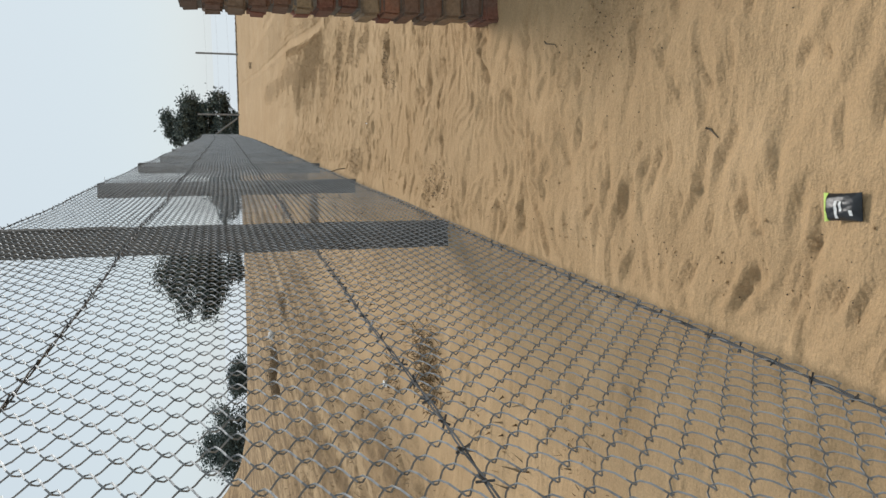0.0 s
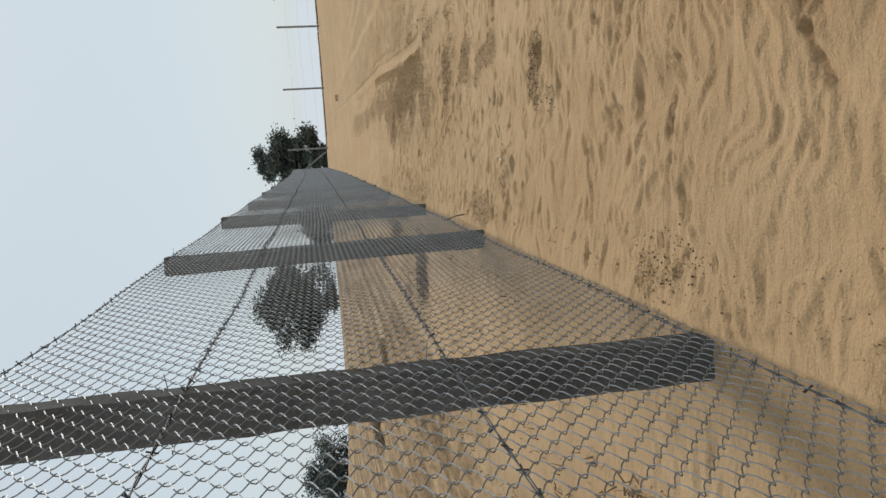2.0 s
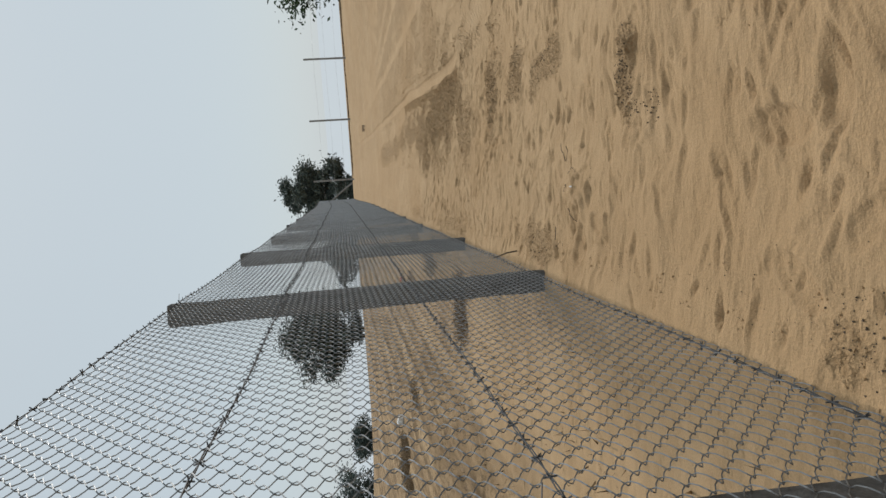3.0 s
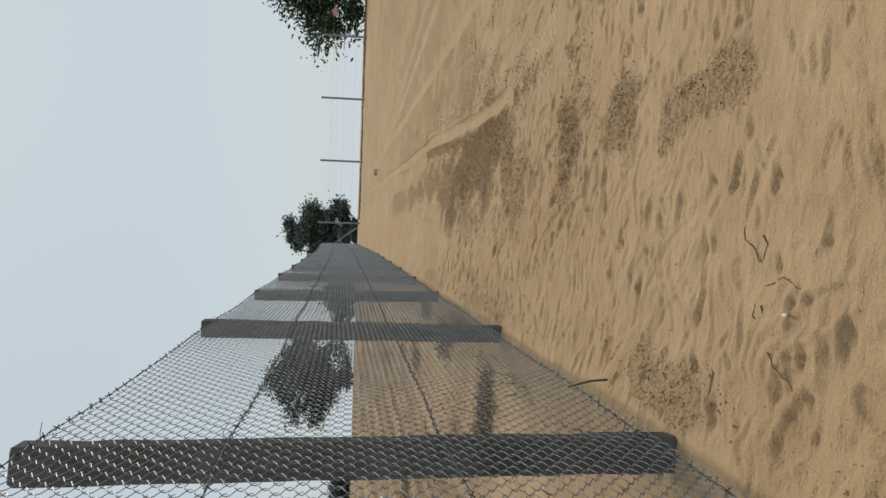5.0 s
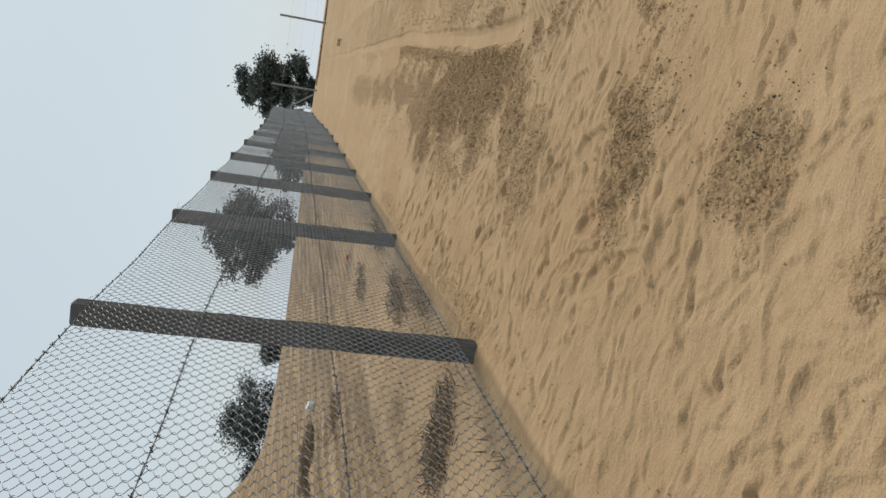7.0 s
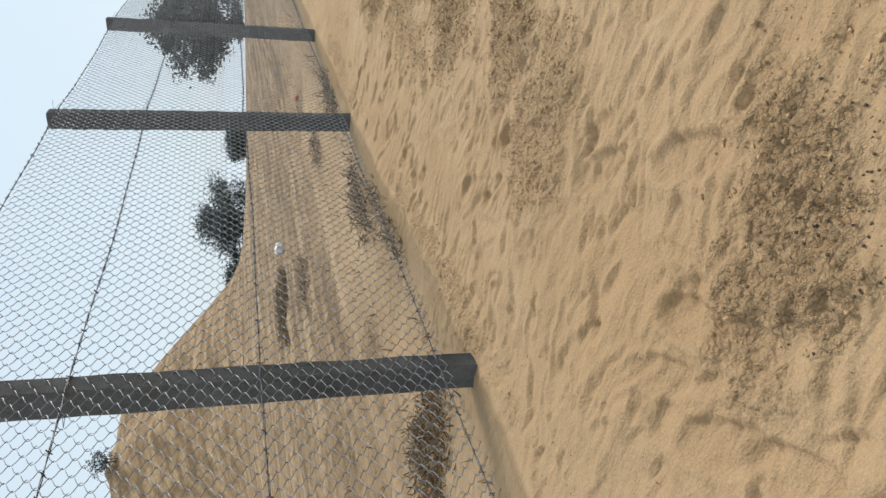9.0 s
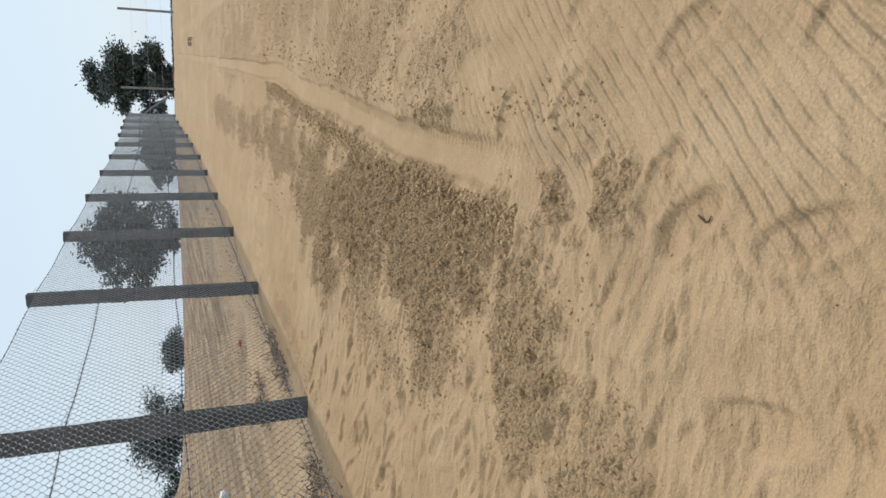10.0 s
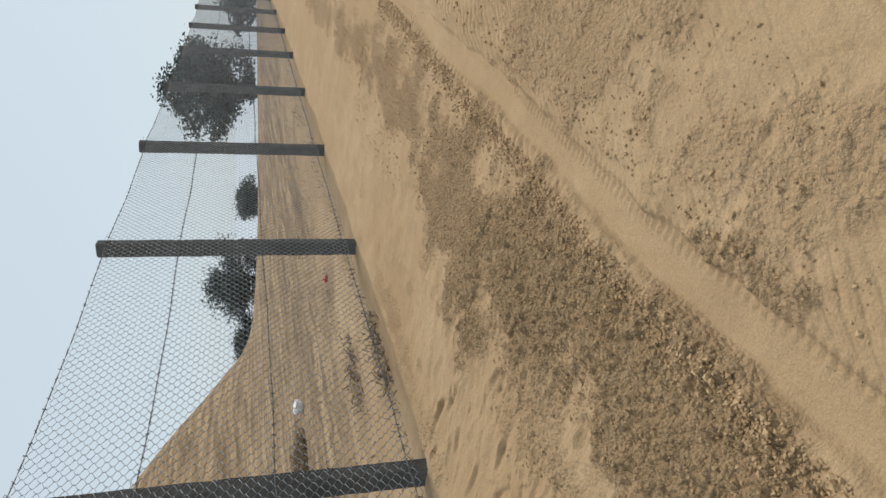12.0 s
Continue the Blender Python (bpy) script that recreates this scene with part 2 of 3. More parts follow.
# clods of crusted earth: middle, half sizes, strength
CRUSTS = ((1.50, 10.6, 0.42, 1.15, 1.0), (1.36, 12.2, 0.42, 1.35, 0.95), (1.55, 14.6, 0.28, 1.6, 0.8), (1.47, 7.78, 0.42, 0.27, 0.95),
          (1.40, 7.02, 0.26, 0.20, 0.7), (1.24, 6.1, 0.13, 0.32, 0.6), (0.98, 4.74, 0.15, 0.10, 0.9), (4.6, 19.0, 2.0, 7.0, 0.5), (8.5, 24.0, 3.2, 9.0, 0.5), (2.35, 11.6, 0.28, 1.2, 0.45),
          (2.75, 14.5, 0.4, 2.2, 0.4), (0.20, 3.30, 0.12, 0.22, 0.5), (0.22, 6.2, 0.10, 0.4, 0.5), (1.10, 8.95, 0.35, 0.22, 0.55),
          (1.2, 10.2, 0.33, 0.55, 0.6), (1.0, 11.2, 0.28, 0.8, 0.5), (1.5, 16.8, 0.25, 2.0, 0.7), (1.45, 20.5, 0.3, 2.5, 0.6), (1.38, 9.5, 0.3, 0.28, 0.7), (2.6, 19, 0.6, 3.5, 0.4), (0.9, 1.55, 0.25, 0.25, 0.4), (0.14, 9.4, 0.1, 0.9, 0.4), (0.14, 13.2, 0.1, 1.2, 0.4))
# footprints: middle, turn in degrees, scale
FEET = ((2.10, 9.75, 72, 0.8), (2.17, 9.38, 50, 0.75), (1.99, 8.93, 60, 1.0), (1.91, 8.81, 40, 1.0), (2.33, 8.92, 40, 0.95), (1.64, 10.25, 15, 0.75),
        (1.44, 9.63, 20, 0.7), (1.57, 8.52, 15, 1.0), (1.10, 8.49, 40, 1.0), (1.30, 8.10, 30, 1.1), (0.70, 9.21, 60, 0.8), (1.23, 9.15, 80, 0.9),
        (0.98, 7.90, 20, 1.0), (0.81, 7.92, 30, 0.9), (1.19, 8.56, 60, 0.8), (1.11, 8.89, 40, 0.8), (1.04, 7.72, 15, 1.0), (0.82, 7.67, 40, 1.1),
        (1.95, 8.50, 30, 0.9), (0.58, 5.32, 25, 0.9), (1.18, 2.05, 60, 0.9))


def rise(y):
    """How the land climbs to a low crest at the fence's far corner."""
    return 0.27 * smooth(26, 43, y) * (1 - smooth(46, 58, y))


def ground_base(x, y):
    """The lie of the land without small relief."""
    xr = 4 * (1 - np.exp(-np.maximum(x, 0) / 4))
    z = -(0.035 + 0.09 * smooth(4.5, 7.5, y) * (1 - 0.9 * smooth(14, 38, y))) * xr * (1 - 0.6 * smooth(14, 38, y)) + 0.06 * (1 - smooth(4, 7, y)) * smooth(-6, 0, x)
    far = np.hypot(x, y)
    z = z - np.maximum(far - 62, 0) * 0.0175 - np.maximum(far - 150, 0) * 0.06
    z = z + rise(y) * smooth(-9, -1, x)
    dune = np.hypot(x + 42.3, (y - 42))
    z = z + 8.0 * (1 - smooth(9.5, 21.5, dune + 0.8 * lattice(x, y, 0.25, 5))) * (1 + 0.07 * fbm(x, y, 0.35, 6, 3))
    z = z + 1.1 * smooth(-9, -22, x) * smooth(24, 34, y) * (1 - smooth(46, 62, y)) * (0.6 + 0.4 * lattice(x, y, 0.12, 8))
    return z


def track_x(y, tx, s1, s2):
    return tx + s1 * (np.clip(y, 11, 15) - 11) + s2 * np.maximum(y - 15, 0)


def masks(x, y):
    crust = np.zeros_like(x)
    wob = 0.55 * fbm(x, y, 3.1, 40, 5, 0.7)
    for cx, cy, sx, sy, w in CRUSTS:
        d = np.hypot((x - cx) / sx, (y - cy) / sy) + wob
        crust = np.maximum(crust, w * (1 - smooth(0.5, 1.2, d)))
    field = 1 - smooth(-2.4, -0.7, x + 0.5 * fbm(x, y, 0.9, 50, 3))
    track = np.zeros_like(x)
    for tx, s1, s2, y0, y1, half in TRACKS:
        d = np.abs(x - track_x(y, tx, s1, s2) - 0.02 * lattice(x * 0, y, 1.3, 61) - 0.012 * lattice(x, y, 9.0, 62)) / half
        track = np.maximum(track, (1 - smooth(0.75, 1.15, d)) * smooth(y0, y0 + 0.9, y) * (1 - smooth(y1 - 3, y1, y)))
    return crust * (1 - track), field, track


def feet_list():
    rnd = random.Random(7)
    feet = list(FEET)
    for _ in range(150):
        y = rnd.uniform(-1.2, 17)
        x = rnd.uniform(0.15, 4.4)
        if x < 1.5 or y < 8.2:
            feet.append((x, y, rnd.gauss(60, 35), rnd.uniform(0.55, 1.05)))
    return feet


def scuffs():
    """Short soft scoops left by feet and wind: middle, turn, half length, half width, depth."""
    rnd = random.Random(17)
    for _ in range(5200):
        y = -0.6 + 22 * rnd.random() ** 1.25
        x = rnd.uniform(0.1, 4.6)
        if x > 1.7 and y > 8.2 and rnd.random() < 0.85:
            continue
        long = rnd.uniform(0.035, 0.12) * (1 + 0.05 * max(y - 6, 0))
        yield x, y, rnd.gauss(0, 20), long, long * rnd.uniform(0.22, 0.5), rnd.uniform(0.005, 0.014)


def build_ground():
    near_x, near_y = np.arange(-0.3, 3.0, 0.0085), np.arange(-0.2, 12.2, 0.0088)
    step, out = 0.02, []
    while sum(out) < 900:
        out.append(step)
        step *= 1.075
    grow = np.cumsum(out)
    step, fwd = 0.02, []
    while sum(fwd) < 900:
        fwd.append(step)
        step *= 1.028 if sum(fwd) < 40 else 1.1
    ahead = np.cumsum(fwd)
    xs = np.concatenate([(near_x[0] - grow)[::-1], near_x, near_x[-1] + grow])
    ys = np.concatenate([(near_y[0] - grow)[::-1], near_y, near_y[-1] + ahead])
    x, y = np.meshgrid(xs, ys)
    z = ground_base(x, y)
    crust, field, track = masks(x, y)
    sandy = (1 - crust) * (1 - field) * (1 - track)
    close = 1 - smooth(45, 70, np.hypot(x, y))
    z = z + close * (0.018 * fbm(x, y, 0.9, 10, 3) + (1 - field) * (1 - 0.6 * track) * 0.010 * fbm(x, y, 4.5, 14, 3, 0.55))
    # trampled, wind-sharpened ridges, mostly across the way
    wx = x + 0.06 * fbm(x, y, 5.0, 70, 2)
    wy = y + 0.10 * fbm(x, y, 3.0, 72, 3) + 0.35 * x * lattice(x, y, 0.5, 75)
    ridge = (1 - np.abs(fbm(wx * 0.36, wy, 8.0, 20, 2, 0.45))) ** 3
    scoop = smooth(0.1, 0.7, fbm(wx * 0.6, wy, 6.0, 27, 2, 0.4))
    amount = np.clip(0.75 + 0.6 * lattice(x, y, 0.7, 79), 0.2, 1.25)
    calm = 1 - 0.82 * smooth(1.8, 2.1, x) * smooth(7.6, 8.6, y)
    # small drifts with a steep side towards the start of the walk
    saw = 0
    for step, seed, tall in ((0.13, 81, 0.012), (0.075, 85, 0.010), (0.048, 88, 0.006)):
        u = (wy / step + 1.9 * fbm(x, y, 2.4, seed, 2)) % 1
        some = smooth(0.05, 0.55, fbm(wx * 5.5, wy * 4.2, 1.0, seed + 2, 2))
        saw = saw + tall * some * np.where(u < 0.22, u / 0.22, 1 - (u - 0.22) / 0.78)
    z = z + close * (1 - field) * (1 - 0.85 * track) * (1 - 0.6 * crust) * amount * calm * (0.007 * ridge + saw - 0.010 * scoop) * (1 - 0.35 * smooth(6.8, 8.8, y))
    where = np.clip(0.75 + 0.6 * lattice(x, y, 0.9, 29), 0.2, 1) * smooth(1.75, 2.0, x) * smooth(8.0, 8.6, y)
    # the near tyre track: a smooth bed between pushed-up edges, treads on one half
    bed = x - track_x(y, *TRACKS[0][:3])
    on = smooth(9.3, 10.0, y) * (1 - smooth(18, 24, y))
    tread = np.abs(((y + 0.3 * bed) / 0.036) % 1 - 0.5) * 2
    z = z - 0.020 * track + on * 0.007 * smooth(0.35, 0.7, tread) * smooth(0.02, 0.05, bed) * (1 - smooth(0.09, 0.13, bed))
    z = z + on * (0.015 * np.exp(-((bed + 0.14) / 0.05) ** 2) * (0.7 + 0.6 * np.abs(fbm(x, y, 9, 63, 3, 0.6))) + 0.012 * np.exp(-((bed - 0.16) / 0.05) ** 2))
    # lugs of a wider tyre
    for row, shift in zip(LUG_X, (0.0, 0.5)):
        u = ((y / 0.073 + shift) % 1 - 0.5) * 0.073
        z = z - 0.008 * (1 - smooth(0.4, 1.0, np.hypot((x - row) / 0.030, (u + 0.3 * (x - row)) / 0.027))) * smooth(8.7, 9.0, y) * (1 - smooth(9.9, 10.6, y))
    # broken crust
    rough = np.abs(fbm(x, y, 24, 30, 2, 0.8)) + 0.8 * np.abs(fbm(x, y, 46, 34, 1))
    z = z + crust * close * (0.020 * rough + 0.004)
    for fx, fy, a, long, wide, deep in scuffs():
        i0, i1 = np.searchsorted(ys, (fy - long * 1.3, fy + long * 1.3))
        j0, j1 = np.searchsorted(xs, (fx - long * 1.3, fx + long * 1.3))
        if i1 <= i0 or j1 <= j0:
            continue
        c, n = math.cos(radians(a)), math.sin(radians(a))
        px, py = x[i0:i1, j0:j1] - fx, y[i0:i1, j0:j1] - fy
        u, v = (px * c + py * n) / long, (-px * n + py * c) / wide
        v = v + 0.35 * u * u
        dent = smooth(1.0, 0.2, np.abs(u)) * np.where(v < 0.72, smooth(-1.2, 0.72, v), smooth(1.0, 0.72, v))
        lip = smooth(1.0, 0.2, np.abs(u)) * np.exp(-((v - 1.12) / 0.22) ** 2)
        quiet = (1 - field[i0:i1, j0:j1]) * (1 - track[i0:i1, j0:j1]) * (1 - 0.5 * crust[i0:i1, j0:j1])
        z[i0:i1, j0:j1] += quiet * deep * (0.35 * lip - dent)
    # scoops, then footprints, are toned darker brown
    hollow_tone = 0.05 * smooth(0.35, 0.85, scoop) * amount * calm * (1 - field) * (1 - crust) * (1 - track) * (1 - smooth(8, 16, y))
    for fx, fy, a, s in feet_list():
        i0, i1 = np.searchsorted(ys, (fy - 0.35, fy + 0.35))
        j0, j1 = np.searchsorted(xs, (fx - 0.35, fx + 0.35))
        if i1 <= i0 or j1 <= j0:
            continue
        c, n = math.cos(radians(a)), math.sin(radians(a))
        px, py = x[i0:i1, j0:j1] - fx, y[i0:i1, j0:j1] - fy
        u, v = (px * c + py * n) / (0.058 * s), (-px * n + py * c) / (0.135 * s)
        d = np.hypot(u, v) + 0.12 * lattice(px, py, 14, 33)
        deep = 0.014 * s * (1 - smooth(0.7, 1.0, d))
        rim = (0.004 if fx < 2.2 else 0.002) * s * np.exp(-((d - 1.12) / 0.16) ** 2)
        z[i0:i1, j0:j1] += (rim - deep) * (1 - field[i0:i1, j0:j1])
        hollow_tone[i0:i1, j0:j1] = np.maximum(hollow_tone[i0:i1, j0:j1], 0.08 * (1 - smooth(0.55, 0.95, d)) * (1 if s > 0.95 else 0.2))
    # field furrows beyond the fence
    fur = np.sin(2 * math.pi * x / 0.9 + 2.0 * lattice(x, y, 0.3, 44))
    z = z + field * close * (0.03 * fur + 0.05 * np.abs(fbm(x, y, 3.0, 46, 3, 0.6)))
    # sand drifted up along the fence
    z = z + 0.03 * np.exp(-((x - 0.02) / 0.14) ** 2) * (0.5 + 0.5 * lattice(x, y, 1.1, 48)) * close
    worn = (x > 0.2) & (x < 3) & (y > 0) & (y < 11)
    z = z - float((z - ground_base(x, y))[worn].mean())
    rows, cols = x.shape
    me = bpy.data.meshes.new("ground")
    n = rows * cols
    idx = np.arange(n).reshape(rows, cols)
    quads = np.stack([idx[:-1, :-1], idx[:-1, 1:], idx[1:, 1:], idx[1:, :-1]], -1).reshape(-1, 4)
    me.vertices.add(n)
    me.vertices.foreach_set("co", np.stack([x, y, z], -1).astype(np.float32).ravel())
    me.loops.add(quads.size)
    me.loops.foreach_set("vertex_index", quads.astype(np.int32).ravel())
    me.polygons.add(len(quads))
    me.polygons.foreach_set("loop_start", np.arange(0, quads.size, 4, dtype=np.int32))
    me.polygons.foreach_set("use_smooth", np.ones(len(quads), dtype=bool))
    me.update(calc_edges=True)
    layer = me.color_attributes.new("mask", "FLOAT_COLOR", "POINT")
    layer.data.foreach_set("color", np.stack([crust, field, hollow_tone, np.ones_like(x)], -1).astype(np.float32).ravel())
    blown = np.clip(track + (1 - calm) * (1 - crust), 0, 1)
    layer = me.color_attributes.new("blown", "FLOAT_COLOR", "POINT")
    layer.data.foreach_set("color", np.stack([blown, np.clip(sandy * where * 1.3, 0, 1), track, np.ones_like(x)], -1).astype(np.float32).ravel())
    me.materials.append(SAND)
    ob = new("ground", me)
    tagged(ob, "loose tan sand with footprints, ripples and crusted earth", "sand", kind="structure")

    def height(px, py):
        i, j = min(max(np.searchsorted(ys, py), 1), rows - 1), min(max(np.searchsorted(xs, px), 1), cols - 1)
        return float(z[i, j])
    return height


ground_at = build_ground()


# added glowing ring, painted as haze, that closes the plain beyond its crest
def backdrop():
    m = Mat("glowing_haze", 1.0)
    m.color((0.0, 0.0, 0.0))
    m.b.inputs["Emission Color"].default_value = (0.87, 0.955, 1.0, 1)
    m.b.inputs["Emission Strength"].default_value = HAZE_GLOW
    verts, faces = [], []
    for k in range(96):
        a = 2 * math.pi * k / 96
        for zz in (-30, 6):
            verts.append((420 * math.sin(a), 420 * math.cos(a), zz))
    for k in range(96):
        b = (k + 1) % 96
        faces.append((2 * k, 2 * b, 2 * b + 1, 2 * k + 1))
    tagged(raw("backdrop", verts, faces, m.m), "glowing backdrop ring for the pale misty distance beyond the sandy plain", "haze", kind="structure")


HAZE_GLOW = 0.70
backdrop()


# ---------------------------------------------------------------- fence
POST_TOP = 2.13
POST_YS = (-3.0, -0.05, 3.06, 6.08, 8.97, 12.03, 14.91, 17.72, 20.77, 23.88, 26.85, 30.0, 33.0, 36.1, 39.6)
FENCE_END = 43.9
BAYS = POST_YS + (FENCE_END,)
LEAN = {1: (0.4, 0.5), 2: (0.2, -0.3), 3: (-0.5, 0.4), 4: (0.3, -0.4), 5: (-0.4, 0.2)}


def post_mesh(seed, height=2.55, wx=0.122, wy=0.104):
    """A cast concrete post with chamfered, chipped arrises; its ground line at z = 0."""
    rnd = random.Random(seed)
    verts, faces = [], []
    ch = 0.013
    ring = [(-wx / 2 + ch, -wy / 2), (wx / 2 - ch, -wy / 2), (wx / 2, -wy / 2 + ch), (wx / 2, wy / 2 - ch),
            (wx / 2 - ch, wy / 2), (-wx / 2 + ch, wy / 2), (-wx / 2, wy / 2 - ch), (-wx / 2, -wy / 2 + ch)]
    levels = [-0.4 + height * k / 26 for k in range(26)] + [height - 0.4 - 0.008, height - 0.4]
    for n, zz in enumerate(levels):
        s = 0.93 if n == len(levels) - 1 else 1.0
        for px, py in ring:
            k = 0.0028
            verts.append((px * s + rnd.uniform(-k, k), py * s + rnd.uniform(-k, k), zz + (rnd.uniform(-k, k) if n > len(levels) - 3 else 0)))
    for n in range(len(levels) - 1):
        for s in range(8):
            a, b = n * 8 + s, n * 8 + (s + 1) % 8
            faces.append((a, b, b + 8, a + 8))
    faces.append(tuple(range((len(levels) - 1) * 8, len(levels) * 8)))
    faces.append(tuple(reversed(range(8))))
    me = bpy.data.meshes.new("post")
    me.from_pydata(verts, [], faces)
    me.materials.append(CONCRETE)
    return me


fence = empty("chain_link_fence", (0, 0, 0), "tall galvanised chain-link fence on grey concrete posts with barbed wire strands", "fence")
POSTS = [post_mesh(s) for s in (1, 2, 3, 4)]


def bay_share(y):
    """Share of the way from one post to the next."""
    return np.interp(y, BAYS, range(len(BAYS))) % 1


def add_post(me, px, py, parent, lean=(0, 0), turn=0, top=POST_TOP):
    ob = new("post", me)
    ob.parent = parent
    ob.matrix_local = pose(px, py, top - (2.55 - 0.4), lean[0], lean[1], turn)
    return ob


for k, py in enumerate(POST_YS):
    add_post(POSTS[k % 4], 0, py, fence, LEAN.get(k - 1, (0, 0)), (k * 37 % 7) - 3, POST_TOP + rise(py))
add_post(POSTS[1], 0, FENCE_END, fence, top=POST_TOP + 0.3)

STRANDS = (2.05, 1.49, 0.83, 0.14)
MESH_X = 0.072


def sag(py, zz):
    """How the wires dip between posts and wander from the posts' plane."""
    u = bay_share(py)
    return rise(py) - 0.022 * 4 * u * (1 - u) * (0.4 + 0.6 * (zz / 2.1)), 0.006 * math.sin(py * 2.1 + zz * 1.7) * math.sin(math.pi * u)


def wire_mesh(y0, y1, fine):
    """Interlocked zigzag wires from y0 to y1."""
    half, turn = 0.036, 0.061
    z0, z1 = 0.10, 2.05
    reach, depth = half / 2 + 0.004, 0.0068
    per = 8 if fine else 5
    count = int((z1 - z0) / turn * per)
    step = np.arange(count + 1)
    zz = z0 + step * turn / per
    paths = []
    for w in range(int(round((y1 - y0) / half))):
        phase = 2 * math.pi * step / per + (math.pi if w % 2 else 0)
        mid = y0 + half * (w + 0.5)
        yy = mid + reach * np.cos(phase) + 0.002 * np.sin(mid * 91 + zz * 57)
        u = bay_share(mid)
        dz = rise(mid) - 0.022 * 4 * u * (1 - u) * (0.4 + 0.6 * zz / 2.1)
        dx = 0.006 * np.sin(mid * 2.1 + zz * 1.7) * math.sin(math.pi * u)
        paths.append(np.stack([MESH_X + dx + HAND * depth * np.sin(phase), yy, zz + dz], -1))
    return tubes(paths, 0.0016 if fine else 0.0018, 3)


HAND = -1
for a, b in zip(BAYS[:-1], BAYS[1:]):
    v, f = wire_mesh(a, b, a < 8.5)
    raw("wire_mesh", v, f, WIRE, fence, "galvanised chain-link mesh")


def strand(points, parent, barbs=True):
    """A two-ply wire with its barbs."""
    p = np.array(points)
    ply = []
    for s in (0, math.pi):
        w = np.arange(len(p)) * 1.3 + s
        ply.append(p + 0.0026 * np.stack([np.cos(w), np.zeros(len(p)), np.sin(w)], -1))
    v, f = tubes(ply, 0.0019, 4)
    ob = raw("barbed_wire", v, f, BARBED, parent, "dark barbed wire strand")
    if barbs:
        rnd = random.Random(len(points))
        paths = []
        length = np.concatenate([[0], np.cumsum(np.linalg.norm(np.diff(p, axis=0), axis=1))])
        for d in np.arange(0.05, length[-1], 0.095):
            c = np.array([np.interp(d, length, p[:, k]) for k in range(3)])
            for _ in range(2):
                w = rnd.uniform(0, 2 * math.pi)
                e = np.array([math.cos(w), rnd.uniform(-0.5, 0.5), math.sin(w)]) * 0.012
                paths.append([c - e, c, c + e])
            o = np.array([0, 0.007, 0])
            paths.append([c - o + (0.003, 0, 0), c + (0, 0, 0.004), c + o - (0.003, 0, 0)])
        v, f = tubes(paths, 0.0022, 3)
        tagged(raw("barb", v, f, BARBED, ob), kind="stuff")
    return ob


for zz in STRANDS:
    pts = []
    for yy in np.arange(-3, FENCE_END + 0.001, 0.06):
        dz, dx = sag(yy, zz)
        pts.append((MESH_X + 0.004 + dx, yy, zz + dz + 0.002 * math.sin(yy * 5.3 + zz)))
    strand(pts, fence)

# tie wires round the posts
for py in POST_YS[:9]:
    rnd = random.Random(int(py * 10) + 5)
    for zz in STRANDS:
        z_t = zz + rnd.uniform(-0.02, 0.02)
        loop = [(0.068 * sx, py + 0.058 * sy, z_t + 0.01 * t) for t, (sx, sy) in enumerate(((1, 1), (1, -1), (-1, -1), (-1, 1), (1, 1)))]
        loop.append((0.09 + rnd.uniform(0, 0.03), py + 0.07, z_t + rnd.uniform(-0.02, 0.05)))
        v, f = tubes([loop], 0.0015, 3)
        raw("tie_wire", v, f, BARBED, fence)

# ---------------------------------------------------------------- far cross fence
CROSS_Y = 44.2
cross = empty("cross_fence", (0, CROSS_Y, 0.27), "far wire fence of thin pale posts across the sand", "fence")
POLE = post_mesh(9, 2.6, 0.10, 0.10)
POLE.materials[0] = PALE_POLE
CROSS_X = (1.22, 4.68, 8.17, 11.65, 15.1, 18.6, 22.0)
for k, px in enumerate(CROSS_X):
    add_post(POLE, px, 0, cross, top=2.28 - 0.04 * (k % 2))
v, f = tubes([[(1.0, 0, 0.12), (0.55, 0, 0.75), (0.06, 0, 1.38)]], 0.05, 6)
raw("brace", v, f, PALE_POLE, cross, "slanting pale brace")
for zz in (0.6, 1.2, 1.85):
    v, f = tubes([[(px, 0.06, zz - 0.1 + 0.02 * math.sin(px)) for px in np.arange(0, 22.1, 0.5)]], 0.004, 3)
    raw("wire", v, f, WIRE, cross)

# ---------------------------------------------------------------- brick wall
WALL_X, WALL_Y, COURSE = 0.955, 2.52, 0.0838
wall = empty("wall_brick", (WALL_X, WALL_Y, 0), "low rough wall of red and tan bricks in mud mortar", "wall", kind="structure")


def brick_mesh(name, lx, ly, lz, seed):
    rnd = random.Random(seed)
    bm = bmesh.new()
    bmesh.ops.create_cube(bm, size=1)
    for vv in bm.verts:
        vv.co = Vector((vv.co.x * lx, vv.co.y * ly, vv.co.z * lz))
    bmesh.ops.bevel(bm, geom=bm.edges[:], offset=0.010, segments=2, affect="EDGES")
    for vv in bm.verts:
        vv.co += Vector([rnd.uniform(-0.003, 0.003) for _ in range(3)])
    me = bpy.data.meshes.new(name)
    bm.to_mesh(me)
    bm.free()
    me.materials.append(BRICK)
    return me


